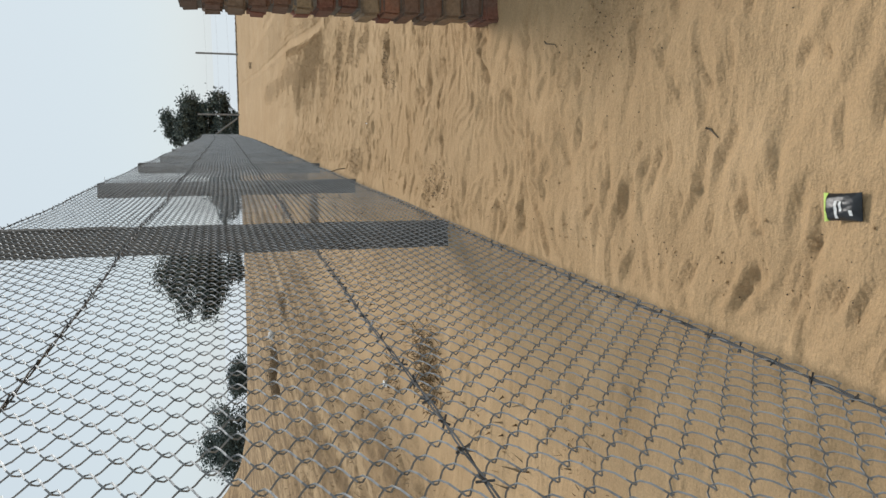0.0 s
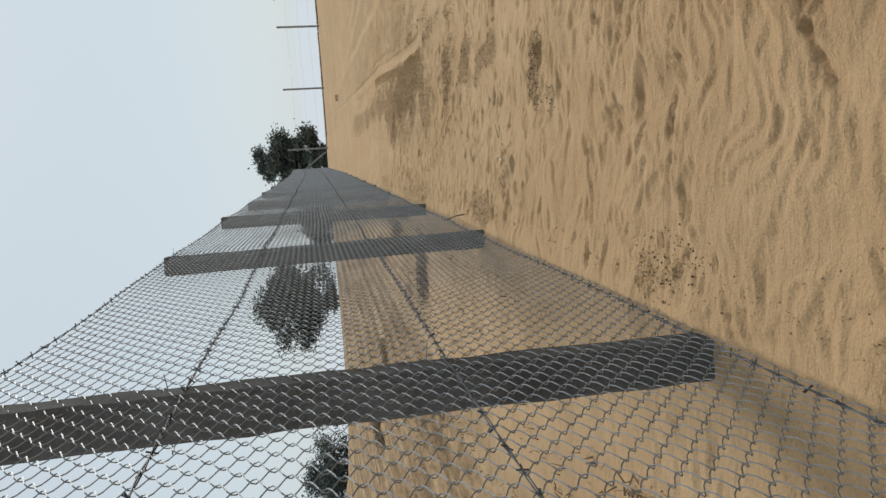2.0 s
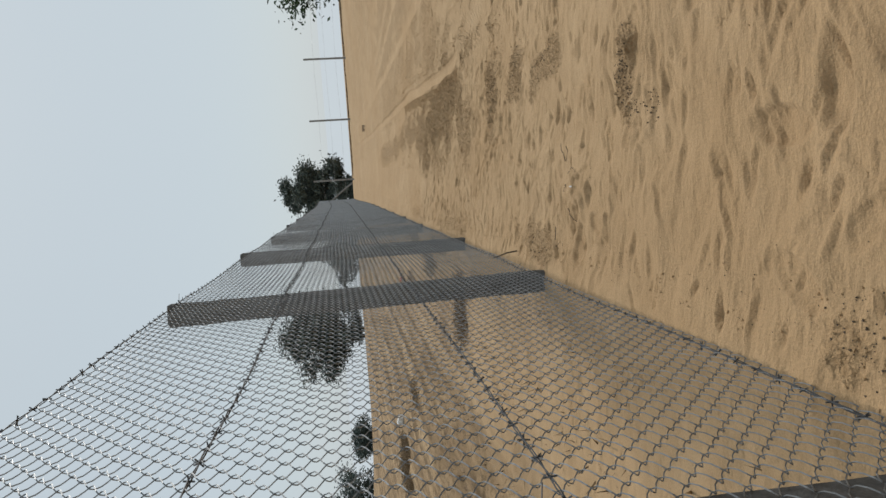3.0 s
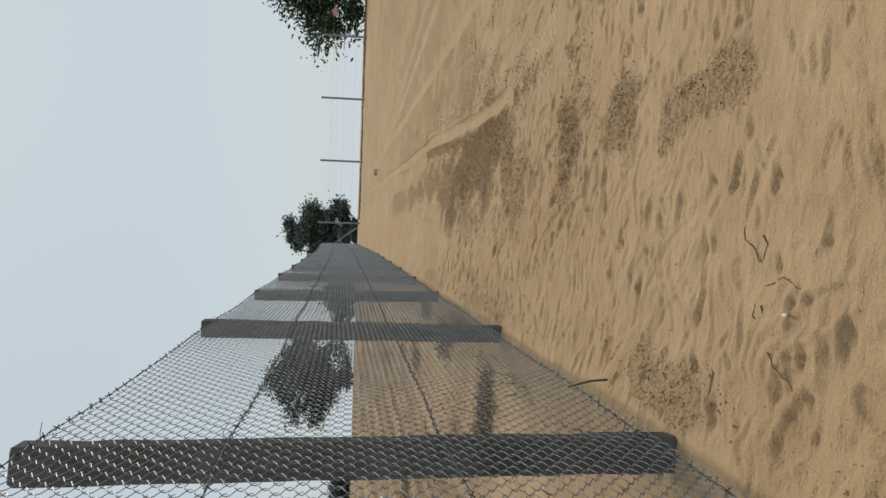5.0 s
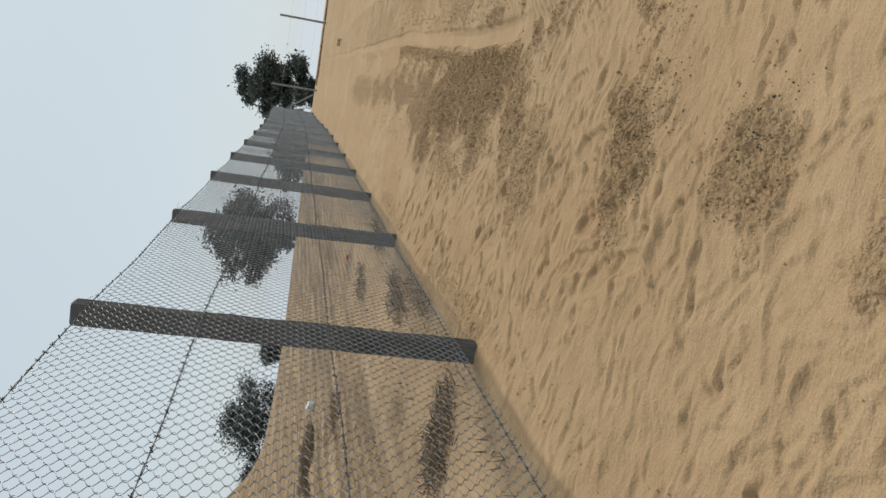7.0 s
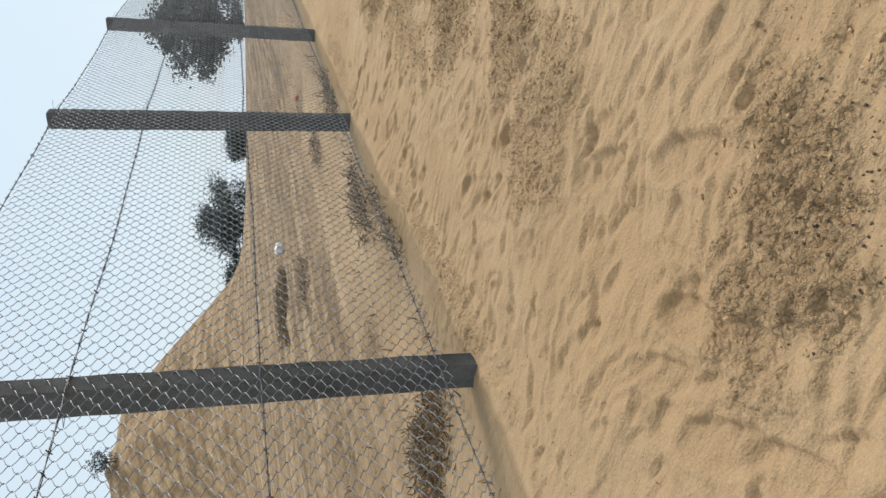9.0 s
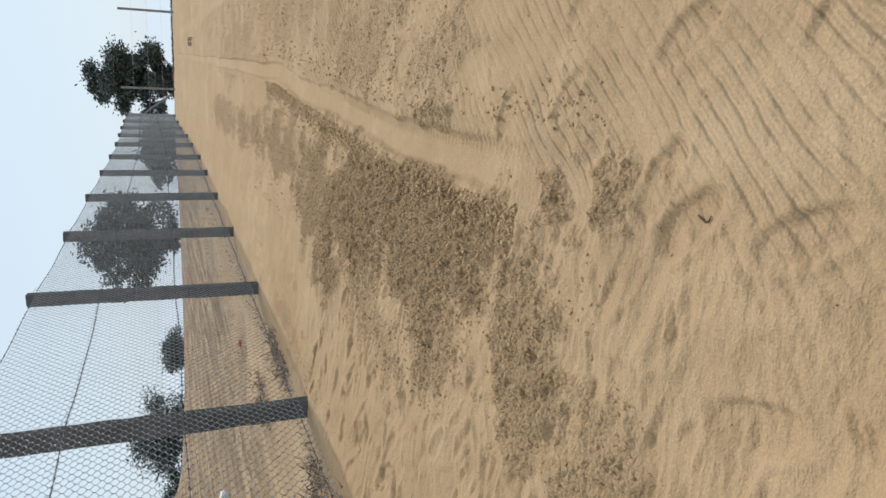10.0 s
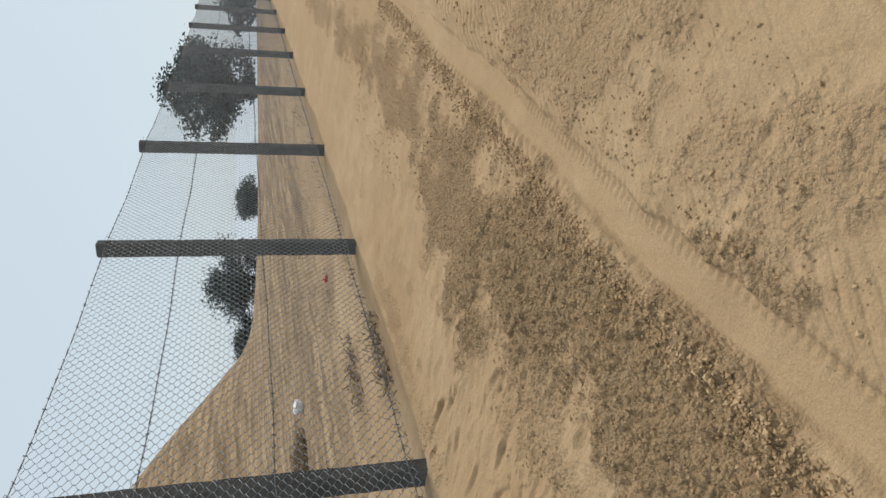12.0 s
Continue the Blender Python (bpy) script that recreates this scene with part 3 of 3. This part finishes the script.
STRETCH = [brick_mesh("brick", 0.222, 0.108, 0.0745, s) for s in (1, 2, 3, 4)]
HEAD = [brick_mesh("brick", 0.106, 0.226, 0.0745, s) for s in (5, 6, 7)]
rnd = random.Random(3)
WALL_LONG, COURSES = 2.1, 16
core = bmesh.new()
bmesh.ops.create_cube(core, size=1)
for vv in core.verts:
    vv.co = Vector((0.014 + (vv.co.x + 0.5) * (WALL_LONG - 0.02), 0.014 + (vv.co.y + 0.5) * 0.198, -0.2 + (vv.co.z + 0.5) * (0.2 - 0.06 + COURSES * COURSE - 0.022)))
part("mortar", core, MORTAR, wall, "grey-brown mud mortar")
for c in range(COURSES):
    zz = -0.07 + COURSE * (c + 0.5)
    at = rnd.uniform(-0.008, 0.008)
    slots = []
    if c % 2:
        slots.append((HEAD, at + 0.053, 0.113))
        at += 0.118
    while at < WALL_LONG - 0.12:
        slots.append((STRETCH, at + 0.111, 0.054))
        slots.append((STRETCH, at + 0.111, 0.172))
        at += 0.234
    for kind, px, py in slots:
        ob = new("brick", kind[rnd.randrange(len(kind))])
        ob.parent = wall
        ob.matrix_local = pose(px + rnd.uniform(-0.003, 0.003), py + rnd.uniform(-0.006, 0.004), zz + rnd.uniform(-0.003, 0.003),
                               rnd.uniform(-1.2, 1.2), rnd.uniform(-1.2, 1.2), rnd.uniform(-1.5, 1.5) + (180 if rnd.random() < 0.5 else 0))


# ---------------------------------------------------------------- trees and bushes
def tree(name, place, height, spread, leaves, leaf, material, label, seed, trunk_share=0.25, stems=1, base_share=0.12, group="trees"):
    rnd = random.Random(seed)
    root = empty(name, place, label, name.split("_")[-1], group)
    limbs, tips = [], []
    for s in range(stems):
        lean = rnd.uniform(0, 2 * math.pi)
        foot = Vector((0.12 * height * math.cos(lean), 0.12 * height * math.sin(lean), 0)) * (0.5 if stems > 1 else 0)
        top = foot + Vector((rnd.uniform(-0.1, 0.1) * spread, rnd.uniform(-0.1, 0.1) * spread, height * trunk_share))
        limbs.append(([foot - Vector((0, 0, 0.4)), foot + (top - foot) * 0.5 + Vector((rnd.uniform(-0.08, 0.08), rnd.uniform(-0.08, 0.08), 0)) * height * 0.3, top],
                      [0.035 * height, 0.028 * height, 0.022 * height]))
        for _ in range(7):
            a = rnd.uniform(0, 2 * math.pi)
            reach = spread * 0.5 * rnd.uniform(0.45, 0.95)
            tip = top + Vector((math.cos(a) * reach, math.sin(a) * reach, height * rnd.uniform(0.12, 0.7 - 0.3 * reach / spread)))
            mid = top.lerp(tip, 0.5) + Vector((rnd.uniform(-1, 1), rnd.uniform(-1, 1), rnd.uniform(0, 1))) * 0.06 * height
            limbs.append(([top, mid, tip], [0.016 * height, 0.010 * height, 0.004 * height]))
            tips += [mid, tip, mid.lerp(tip, 0.5)]
    v, f = [], []
    for pts, radii in limbs:
        a, b = tubes([pts], np.array(radii), 6)
        f += [tuple(i + len(v) for i in q) for q in b]
        v += a
    raw("trunk", v, f, BARK, root)
    # clumps of leaves, denser about the limbs' ends
    clumps = [(t, rnd.uniform(0.10, 0.17) * spread) for t in tips]
    for _ in range(int(26 + 4 * stems)):
        a, q = rnd.uniform(0, 2 * math.pi), math.sqrt(rnd.random())
        zz = rnd.uniform(base_share, 0.97)
        wide = math.sin(math.pi * min(1, 0.12 + 0.85 * zz ** 0.8)) ** 0.6
        clumps.append((Vector((math.cos(a) * q * wide * spread * 0.5, math.sin(a) * q * wide * spread * 0.5, zz * height)), rnd.uniform(0.07, 0.15) * spread))
    v, f = [], []
    for n in range(leaves):
        c, r = clumps[rnd.randrange(len(clumps))]
        d = Vector((rnd.gauss(0, 1), rnd.gauss(0, 1), rnd.gauss(0, 0.8))) * r * 0.55
        p = c + d
        if p.z < base_share * height * 0.5:
            continue
        u = Vector((rnd.gauss(0, 1), rnd.gauss(0, 1), rnd.gauss(0, 0.7))).normalized()
        w = u.orthogonal().normalized()
        w.rotate(Matrix.Rotation(rnd.uniform(0, 6.28), 3, u))
        s = leaf * rnd.uniform(0.6, 1.3)
        k = len(v)
        v += [p - u * s, p + w * s * 0.42, p + u * s, p - w * s * 0.42]
        f.append((k, k + 1, k + 2, k + 3))
    raw("crown", v, f, material, root)
    return root


def stand(x, y):
    return (x, y, float(ground_base(np.array([float(x)]), np.array([float(y)]))[0]) - 0.05)


tree("end_tree", stand(0.6, 95), 8.9, 7.2, 30000, 0.21, LEAF_DARK, "dark bushy tree behind the corner of the fence", 11, base_share=0.0)
tree("broad_tree", stand(16.3, 47.5), 5.6, 8.0, 18000, 0.17, LEAF_GREEN, "green broad-leaved tree beside a fence pole", 12, base_share=0.02)
tree("field_tree", stand(-21.5, 113), 12.0, 13.0, 24000, 0.32, LEAF_DARK, "large tree paled by haze at the edge of the field", 13, stems=2, base_share=0.06)
tree("field_bush", stand(-37.2, 84.4), 5.8, 9.2, 15000, 0.19, LEAF_GREY, "round grey-green bush at the field's edge", 14, stems=3, base_share=0.0, group="bushes")
tree("field_bush", stand(-43.6, 81.0), 2.8, 6.4, 6000, 0.2, LEAF_GREY, "low grey-green bush at the foot of the dune", 15, stems=3, base_share=0.0, group="bushes")
tree("field_bush", stand(-45.0, 130), 3.6, 7.6, 7000, 0.26, LEAF_GREY, "low grey-green bush at the field's edge", 16, stems=3, base_share=0.0, group="bushes")
tree("far_bush", stand(-9.5, 118), 4.5, 9.0, 5000, 0.4, LEAF_GREY, "grey far bush beyond the field", 17, stems=3, base_share=0.0, group="bushes")
tree("dune_bush", (-30.5, 40.3, float(ground_base(np.array([-30.5]), np.array([40.3]))[0]) - 0.1), 1.6, 1.8, 500, 0.09, LEAF_GREY, "sparse twiggy bush on the dune's brow", 18, stems=3, base_share=0.1, group="bushes")


# ---------------------------------------------------------------- weeds beyond the fence
def weed(place, size, count, seed, label):
    """A clump of dead stalks."""
    rnd = random.Random(seed)
    root = empty("dead_weed", place, label, "weed", "dead weeds")
    v, f = [], []
    for _ in range(int(count * 0.6)):
        a, q = rnd.uniform(0, 6.283), rnd.random() ** 0.6
        p = Vector((math.cos(a) * q * size[0], math.sin(a) * q * size[1], 0.0))
        for seg in range(3):
            d = Vector((rnd.gauss(0, 0.8), rnd.gauss(0, 0.8), rnd.uniform(0.1, 1.0))).normalized() * size[2] * rnd.uniform(0.25, 0.5)
            w = d.cross(Vector((rnd.gauss(0, 1), rnd.gauss(0, 1), 0.3))).normalized() * rnd.uniform(0.002, 0.006) * min(1, size[2] / 0.14)
            k = len(v)
            v += [p - w, p + w, p + d + w * 0.5, p + d - w * 0.5]
            f.append((k, k + 1, k + 2, k + 3))
            p = p + d
    tagged(raw("stalk", v, f, STRAW, root), kind="stuff")
    return root


for n, (wx, wy, sx, sy, sz, count) in enumerate(((-0.68, 9.25, 0.36, 0.26, 0.16, 700), (-0.95, 9.4, 0.22, 0.2, 0.12, 300), (-0.80, 3.36, 0.24, 0.3, 0.13, 420),
                                                 (-1.25, 4.35, 0.2, 0.3, 0.10, 200), (-0.45, 11.5, 0.2, 0.55, 0.16, 420), (-0.12, 10.6, 0.1, 0.5, 0.12, 220),
                                                 (-1.1, 14.6, 0.25, 0.5, 0.15, 260), (-0.25, 13.6, 0.15, 0.6, 0.15, 260), 
                                                 (-3.3, 15.1, 0.3, 0.5, 0.2, 300), (-0.49, 1.65, 0.22, 0.3, 0.05, 200), (2.26, 9.30, 0.018, 0.018, 0.022, 40))):
    weed((wx, wy, ground_at(wx, wy) - 0.02), (sx, sy, sz), count, 100 + n, "clump of dry brown dead weeds on the sand")
weed((-6.2, 18.6, ground_at(-6.2, 18.6) - 0.03), (0.28, 1.0, 0.3), 1500, 131, "long dark clump of dead weeds in a field furrow")
weed((-5.55, 18.6, ground_at(-5.55, 18.6) - 0.03), (0.2, 0.6, 0.25), 700, 132, "dark clump of dead weeds in a field furrow")


# ---------------------------------------------------------------- loose earth
def lumps(name, spots, material, label, category):
    """Many small angular lumps lying on the ground."""
    rnd = random.Random(len(spots))
    v, f = [], []
    for px, py, s in spots:
        c = Vector((px, py, ground_at(px, py) + s * 0.25))
        k = len(v)
        ax = [Vector((rnd.uniform(-1, 1), rnd.uniform(-1, 1), rnd.uniform(-1, 1))).normalized()]
        ax.append(ax[0].orthogonal().normalized())
        ax.append(ax[0].cross(ax[1]))
        for d in ax:
            v += [c + d * s * rnd.uniform(0.5, 1.1), c - d * s * rnd.uniform(0.5, 1.1)]
        for a in (0, 1):
            for b in (2, 3):
                for e in (4, 5):
                    q = (k + a, k + b, k + e)
                    f.append(q if (a + b + e) % 2 == 0 else q[::-1])
    return tagged(raw(name, v, f, material, smooth=False), label, category, kind="stuff")


def clod_spots():
    rnd = random.Random(21)
    spots = []

    def size(middle, most):
        return min(most, middle * math.exp(rnd.gauss(0.0, 0.42)))

    for cx, cy, sx, sy, w in CRUSTS:
        near = 1 if cy < 13 else 0.35
        if sx > 1:
            continue
        for _ in range(int(6800 * sx * sy * w * near)):
            a, q = rnd.uniform(0, 6.283), math.sqrt(rnd.random()) * 1.12
            x, y = cx + math.cos(a) * q * sx, cy + math.sin(a) * q * sy
            if fbm(np.array([x]), np.array([y]), 3.5, 93, 3, 0.6)[0] > rnd.uniform(-0.7, 0.15):
                spots.append((x, y, size(0.0042, 0.012)))
    for _ in range(6000):          # berm pushed up beside the tyre track
        y = 9.6 + 6 * rnd.random() ** 1.2
        spots.append((float(track_x(y, *TRACKS[0][:3])) - 0.115 - abs(rnd.gauss(0, 0.075)), y, size(0.0058, 0.015)))
    for _ in range(26000):          # loose patches on both sides of the track
        x, y = rnd.uniform(0.9, 3.4), rnd.uniform(8.8, 17)
        open_sand = x > 2.0 and y < 10.2
        if fbm(np.array([x]), np.array([y]), 1.9, 91, 3, 0.6)[0] > rnd.uniform(0.15, 0.7) and (not open_sand or rnd.random() < 0.35):
            spots.append((x, y, size(0.0028 if open_sand else 0.0042, 0.011)))
    for _ in range(700):
        y = rnd.uniform(9.2, 16)
        spots.append((float(track_x(y, *TRACKS[0][:3])) + 0.15 + abs(rnd.gauss(0, 0.07)), y, size(0.006, 0.014)))
    for _ in range(900):
        spots.append((rnd.uniform(0.15, 3.2), rnd.uniform(0.2, 13), size(0.003, 0.012)))
    for _ in range(1000):
        spots.append((0.14 + abs(rnd.gauss(0, 0.10)), rnd.uniform(0.5, 14), size(0.0034, 0.012)))

    def bare(x, y):
        return y > 9.5 and abs(x - float(track_x(y, *TRACKS[0][:3]))) < 0.1
    return [p for p in spots if not bare(p[0], p[1]) or rnd.random() < 0.03]


lumps("earth_clods", clod_spots(), CLOD, "crumbs and clods of dry brown earth strewn over the sand", "clods")
# clusters of dark crumbs: middle, spreads, count
LITTER = ((1.0, 4.75, 0.06, 0.05, 170), (0.87, 4.66, 0.04, 0.03, 60), (0.84, 4.5, 0.03, 0.04, 40), (1.42, 7.66, 0.12, 0.10, 200), (1.4, 7.02, 0.10, 0.09, 120),
          (0.24, 3.3, 0.06, 0.12, 130), (0.2, 6.2, 0.06, 0.2, 130), (1.3, 6.15, 0.05, 0.1, 60))
rnd = random.Random(22)
lumps("litter", [(rnd.uniform(0.12, 2.8), rnd.uniform(0.2, 12.5), rnd.uniform(0.001, 0.003)) for _ in range(500)]
      + [(0.14 + abs(rnd.gauss(0, 0.09)), rnd.uniform(0.2, 13), rnd.uniform(0.001, 0.0032)) for _ in range(1000)]
      + [(0.85 + rnd.gauss(0, 0.16), 1.6 + rnd.gauss(0, 0.22), rnd.uniform(0.0015, 0.004)) for _ in range(200)]
      + [(cx + rnd.gauss(0, sx), cy + rnd.gauss(0, sy), rnd.uniform(0.0015, 0.0055)) for cx, cy, sx, sy, n in LITTER for _ in range(n)],
      TWIG, "dark bits of leaf and twig on the sand", "litter")


def stubble():
    rnd = random.Random(23)
    v, f = [], []
    for _ in range(14000):
        px, py = -0.2 - rnd.random() ** 1.6 * 9, rnd.uniform(0, 26)
        if math.sin(px * 2 * math.pi / 0.9 + 0.3 * py) + rnd.gauss(0, 0.5) < 0.1:
            continue
        p = Vector((px, py, ground_at(px, py) - 0.01))
        d = Vector((rnd.gauss(0, 0.6), rnd.gauss(0, 0.6), rnd.uniform(0.3, 1))).normalized() * rnd.uniform(0.03, 0.10)
        w = Vector((rnd.gauss(0, 1), rnd.gauss(0, 1), 0)).normalized() * rnd.uniform(0.003, 0.009)
        k = len(v)
        v += [p - w, p + w, p + d]
        f.append((k, k + 1, k + 2))
    tagged(raw("field_stubble", v, f, STRAW), "short dry brown stubble over the ploughed field", "stubble", kind="stuff")


stubble()


# ---------------------------------------------------------------- twigs, roots and rubbish
def twig(points, radius, name="twig", label="thin dry twig lying on the sand"):
    pts = []
    for (ax, ay), (bx, by) in zip(points[:-1], points[1:]):
        for q in (0, 0.25, 0.5, 0.75):
            px, py = ax + (bx - ax) * q, ay + (by - ay) * q
            pts.append((px + 0.006 * math.sin(px * 90), py + 0.006 * math.sin(py * 70), ground_at(px, py) + radius * 1.2))
    px, py = points[-1]
    pts.append((px, py, ground_at(px, py) + radius))
    v, f = tubes([pts], np.linspace(radius, radius * 0.5, len(pts)), 5)
    tagged(raw(name, v, f, TWIG), label, name, "twigs on the sand")


twig([(0.78, 5.75), (0.75, 5.74), (0.71, 5.66), (0.68, 5.64)], 0.0022)
twig([(0.76, 5.64), (0.73, 5.61), (0.68, 5.64)], 0.002)
twig([(0.62, 5.61), (0.62, 5.58), (0.64, 5.50), (0.62, 5.42)], 0.002)
twig([(0.56, 5.63), (0.53, 5.64), (0.51, 5.61)], 0.0024)
twig([(0.44, 5.55), (0.40, 5.48), (0.34, 5.45)], 0.0022)
twig([(0.33, 5.86), (0.29, 5.87), (0.25, 5.88)], 0.0024)
twig([(0.56, 5.58), (0.54, 5.57)], 0.0024)
twig([(0.82, 2.02), (0.80, 1.98), (0.785, 1.93)], 0.0028)
twig([(0.52, 1.14), (0.50, 1.09)], 0.003)
twig([(1.94, 8.79), (1.925, 8.77), (1.94, 8.75)], 0.0025)
v, f = tubes([[(0.12, 6.72, 0.0), (0.11, 6.74, 0.07), (0.075, 6.78, 0.16)]], np.array([0.006, 0.005, 0.004]), 5)
tagged(raw("stake", v, f, TWIG), "short dark stick standing in the sand by the fence", "stick")


def pouch(place, turn):
    """A small puffed foil sachet lying flat, crimped at both ends."""
    root = empty("sachet", place, "small black and lime green foil sachet on the sand", "wrapper")
    root.rotation_euler = (radians(4), radians(-3), radians(turn))
    nx, ny, lx, ly = 12, 18, 0.052, 0.078

    def skin(y0, y1, lift, grow=0.0):
        verts, faces = [], []
        for side in (1, -1):
            base = len(verts)
            for j in range(ny + 1):
                for i in range(nx + 1):
                    u, q = i / nx * 2 - 1, (y0 + (y1 - y0) * j / ny) * 2 - 1
                    puff = 0.011 * (1 - u * u) ** 0.6 * max(0.0, 1 - q ** 6) + 0.0006 + 0.0012 * math.sin(9 * u + 4 * q) * (1 - q * q)
                    verts.append(((lx / 2 + grow) * u * (1 - 0.06 * (1 - q * q)), ly / 2 * q, side * (puff + lift)))
            for j in range(ny):
                for i in range(nx):
                    a = base + j * (nx + 1) + i
                    q = (a, a + 1, a + nx + 2, a + nx + 1)
                    faces.append(q if side == 1 else q[::-1])
        return verts, faces

    v, f = skin(0.0, 0.86, 0)
    raw("pouch", v, f, BLACK_FILM, root, smooth=True)
    v, f = skin(0.86, 1.0, 0.0006, 0.0006)
    raw("band", v, f, GREEN_FILM, root, "lime green crimped end", smooth=True)
    for n, (px, py, w, h) in enumerate(((-0.004, 0.006, 0.032, 0.006), (0.002, -0.004, 0.018, 0.005), (-0.010, -0.024, 0.010, 0.006))):
        bm = bmesh.new()
        bmesh.ops.create_grid(bm, x_segments=4, y_segments=2, size=0.5)
        for vv in bm.verts:
            xx, yy = px + vv.co.x * w, py + vv.co.y * h
            u, q = xx / (lx / 2), yy / (ly / 2)
            vv.co = Vector((xx, yy, 0.0015 + 0.011 * (1 - u * u) ** 0.6 * (1 - q ** 6) + 0.0006 + 0.0012 * math.sin(9 * u + 4 * q) * (1 - q * q)))
        part("print", bm, WHITE_FILM, root, "white printed bar")


pouch((0.382, 0.70, ground_at(0.382, 0.70) + 0.014), 6)


def crumpled(name, place, size, material, label, category, seed):
    rnd = random.Random(seed)
    bm = bmesh.new()
    bmesh.ops.create_icosphere(bm, subdivisions=2, radius=1)
    for vv in bm.verts:
        k = rnd.uniform(0.55, 1.1)
        vv.co = Vector((vv.co.x * size[0] * k, vv.co.y * size[1] * k, vv.co.z * size[2] * k))
    ob = part(name, bm, material)
    ob.location = place
    return tagged(ob, label, category)


crumpled("plastic_bag", (-5.22, 19.45, ground_at(-5.22, 19.45) + 0.08), (0.10, 0.22, 0.12), WHITE_FILM, "crumpled white plastic bag in the field", "bag", 31)
crumpled("plastic_scrap", (-1.31, 4.52, ground_at(-1.31, 4.52) + 0.015), (0.03, 0.05, 0.02), WHITE_FILM, "small white plastic scrap in the field", "rubbish", 32)
crumpled("plastic_scrap", (0.55, 5.45, ground_at(0.55, 5.45) + 0.004), (0.006, 0.010, 0.006), WHITE_FILM, "tiny white plastic scrap on the sand", "rubbish", 35)
crumpled("plastic_wrapper", (-1.33, 16.82, ground_at(-1.33, 16.82) + 0.03), (0.05, 0.06, 0.04), RED_FILM, "small red plastic wrapper in the field", "rubbish", 33)
crumpled("cloth", (12.9, 44.05, 1.95), (0.26, 0.06, 0.22), PINK_CLOTH, "faded pink cloth tied to a far fence pole", "cloth", 34)


def crate(place):
    """A small open crate of thin slats."""
    root = empty("crate", place, "small dark open slatted crate standing on the sand", "crate")
    for sx in (-1, 1):
        for sy in (-1, 1):
            bm = bmesh.new()
            bmesh.ops.create_cube(bm, size=1, matrix=Matrix.LocRotScale((0.15 * sx, 0.11 * sy, 0.11), None, (0.025, 0.025, 0.24)))
            part("corner", bm, TWIG, root)
    for zz in (0.03, 0.13, 0.215):
        for sx, sy, lx, ly in ((0, -1, 0.32, 0.012), (0, 1, 0.32, 0.012), (-1, 0, 0.012, 0.22), (1, 0, 0.012, 0.22)):
            bm = bmesh.new()
            bmesh.ops.create_cube(bm, size=1, matrix=Matrix.LocRotScale((0.165 * sx, 0.125 * sy, zz), None, (lx, ly, 0.03)))
            part("slat", bm, TWIG, root)
    root.rotation_euler = (0, 0, radians(25))
    root.scale = (0.6, 0.6, 0.6)


crate((2.96, 30.35, ground_at(2.96, 30.35) - 0.04))


def far_scrub():
    rnd = random.Random(41)
    v, f = [], []
    for _ in range(6000):
        px, py = rnd.uniform(1.5, 40), 46.5 + rnd.gauss(0, 0.5)
        p = Vector((px, py, float(ground_base(np.array([px]), np.array([py]))[0]) - 0.02))
        d = Vector((rnd.gauss(0, 0.5), rnd.gauss(0, 0.5), 1)).normalized() * rnd.uniform(0.05, 0.14)
        w = Vector((1, rnd.gauss(0, 0.5), 0)).normalized() * rnd.uniform(0.02, 0.06)
        k = len(v)
        v += [p - w, p + w, p + d]
        f.append((k, k + 1, k + 2))
    tagged(raw("far_scrub", v, f, STRAW), "low line of dark dry scrub along the sand's far edge", "scrub", kind="stuff")


far_scrub()
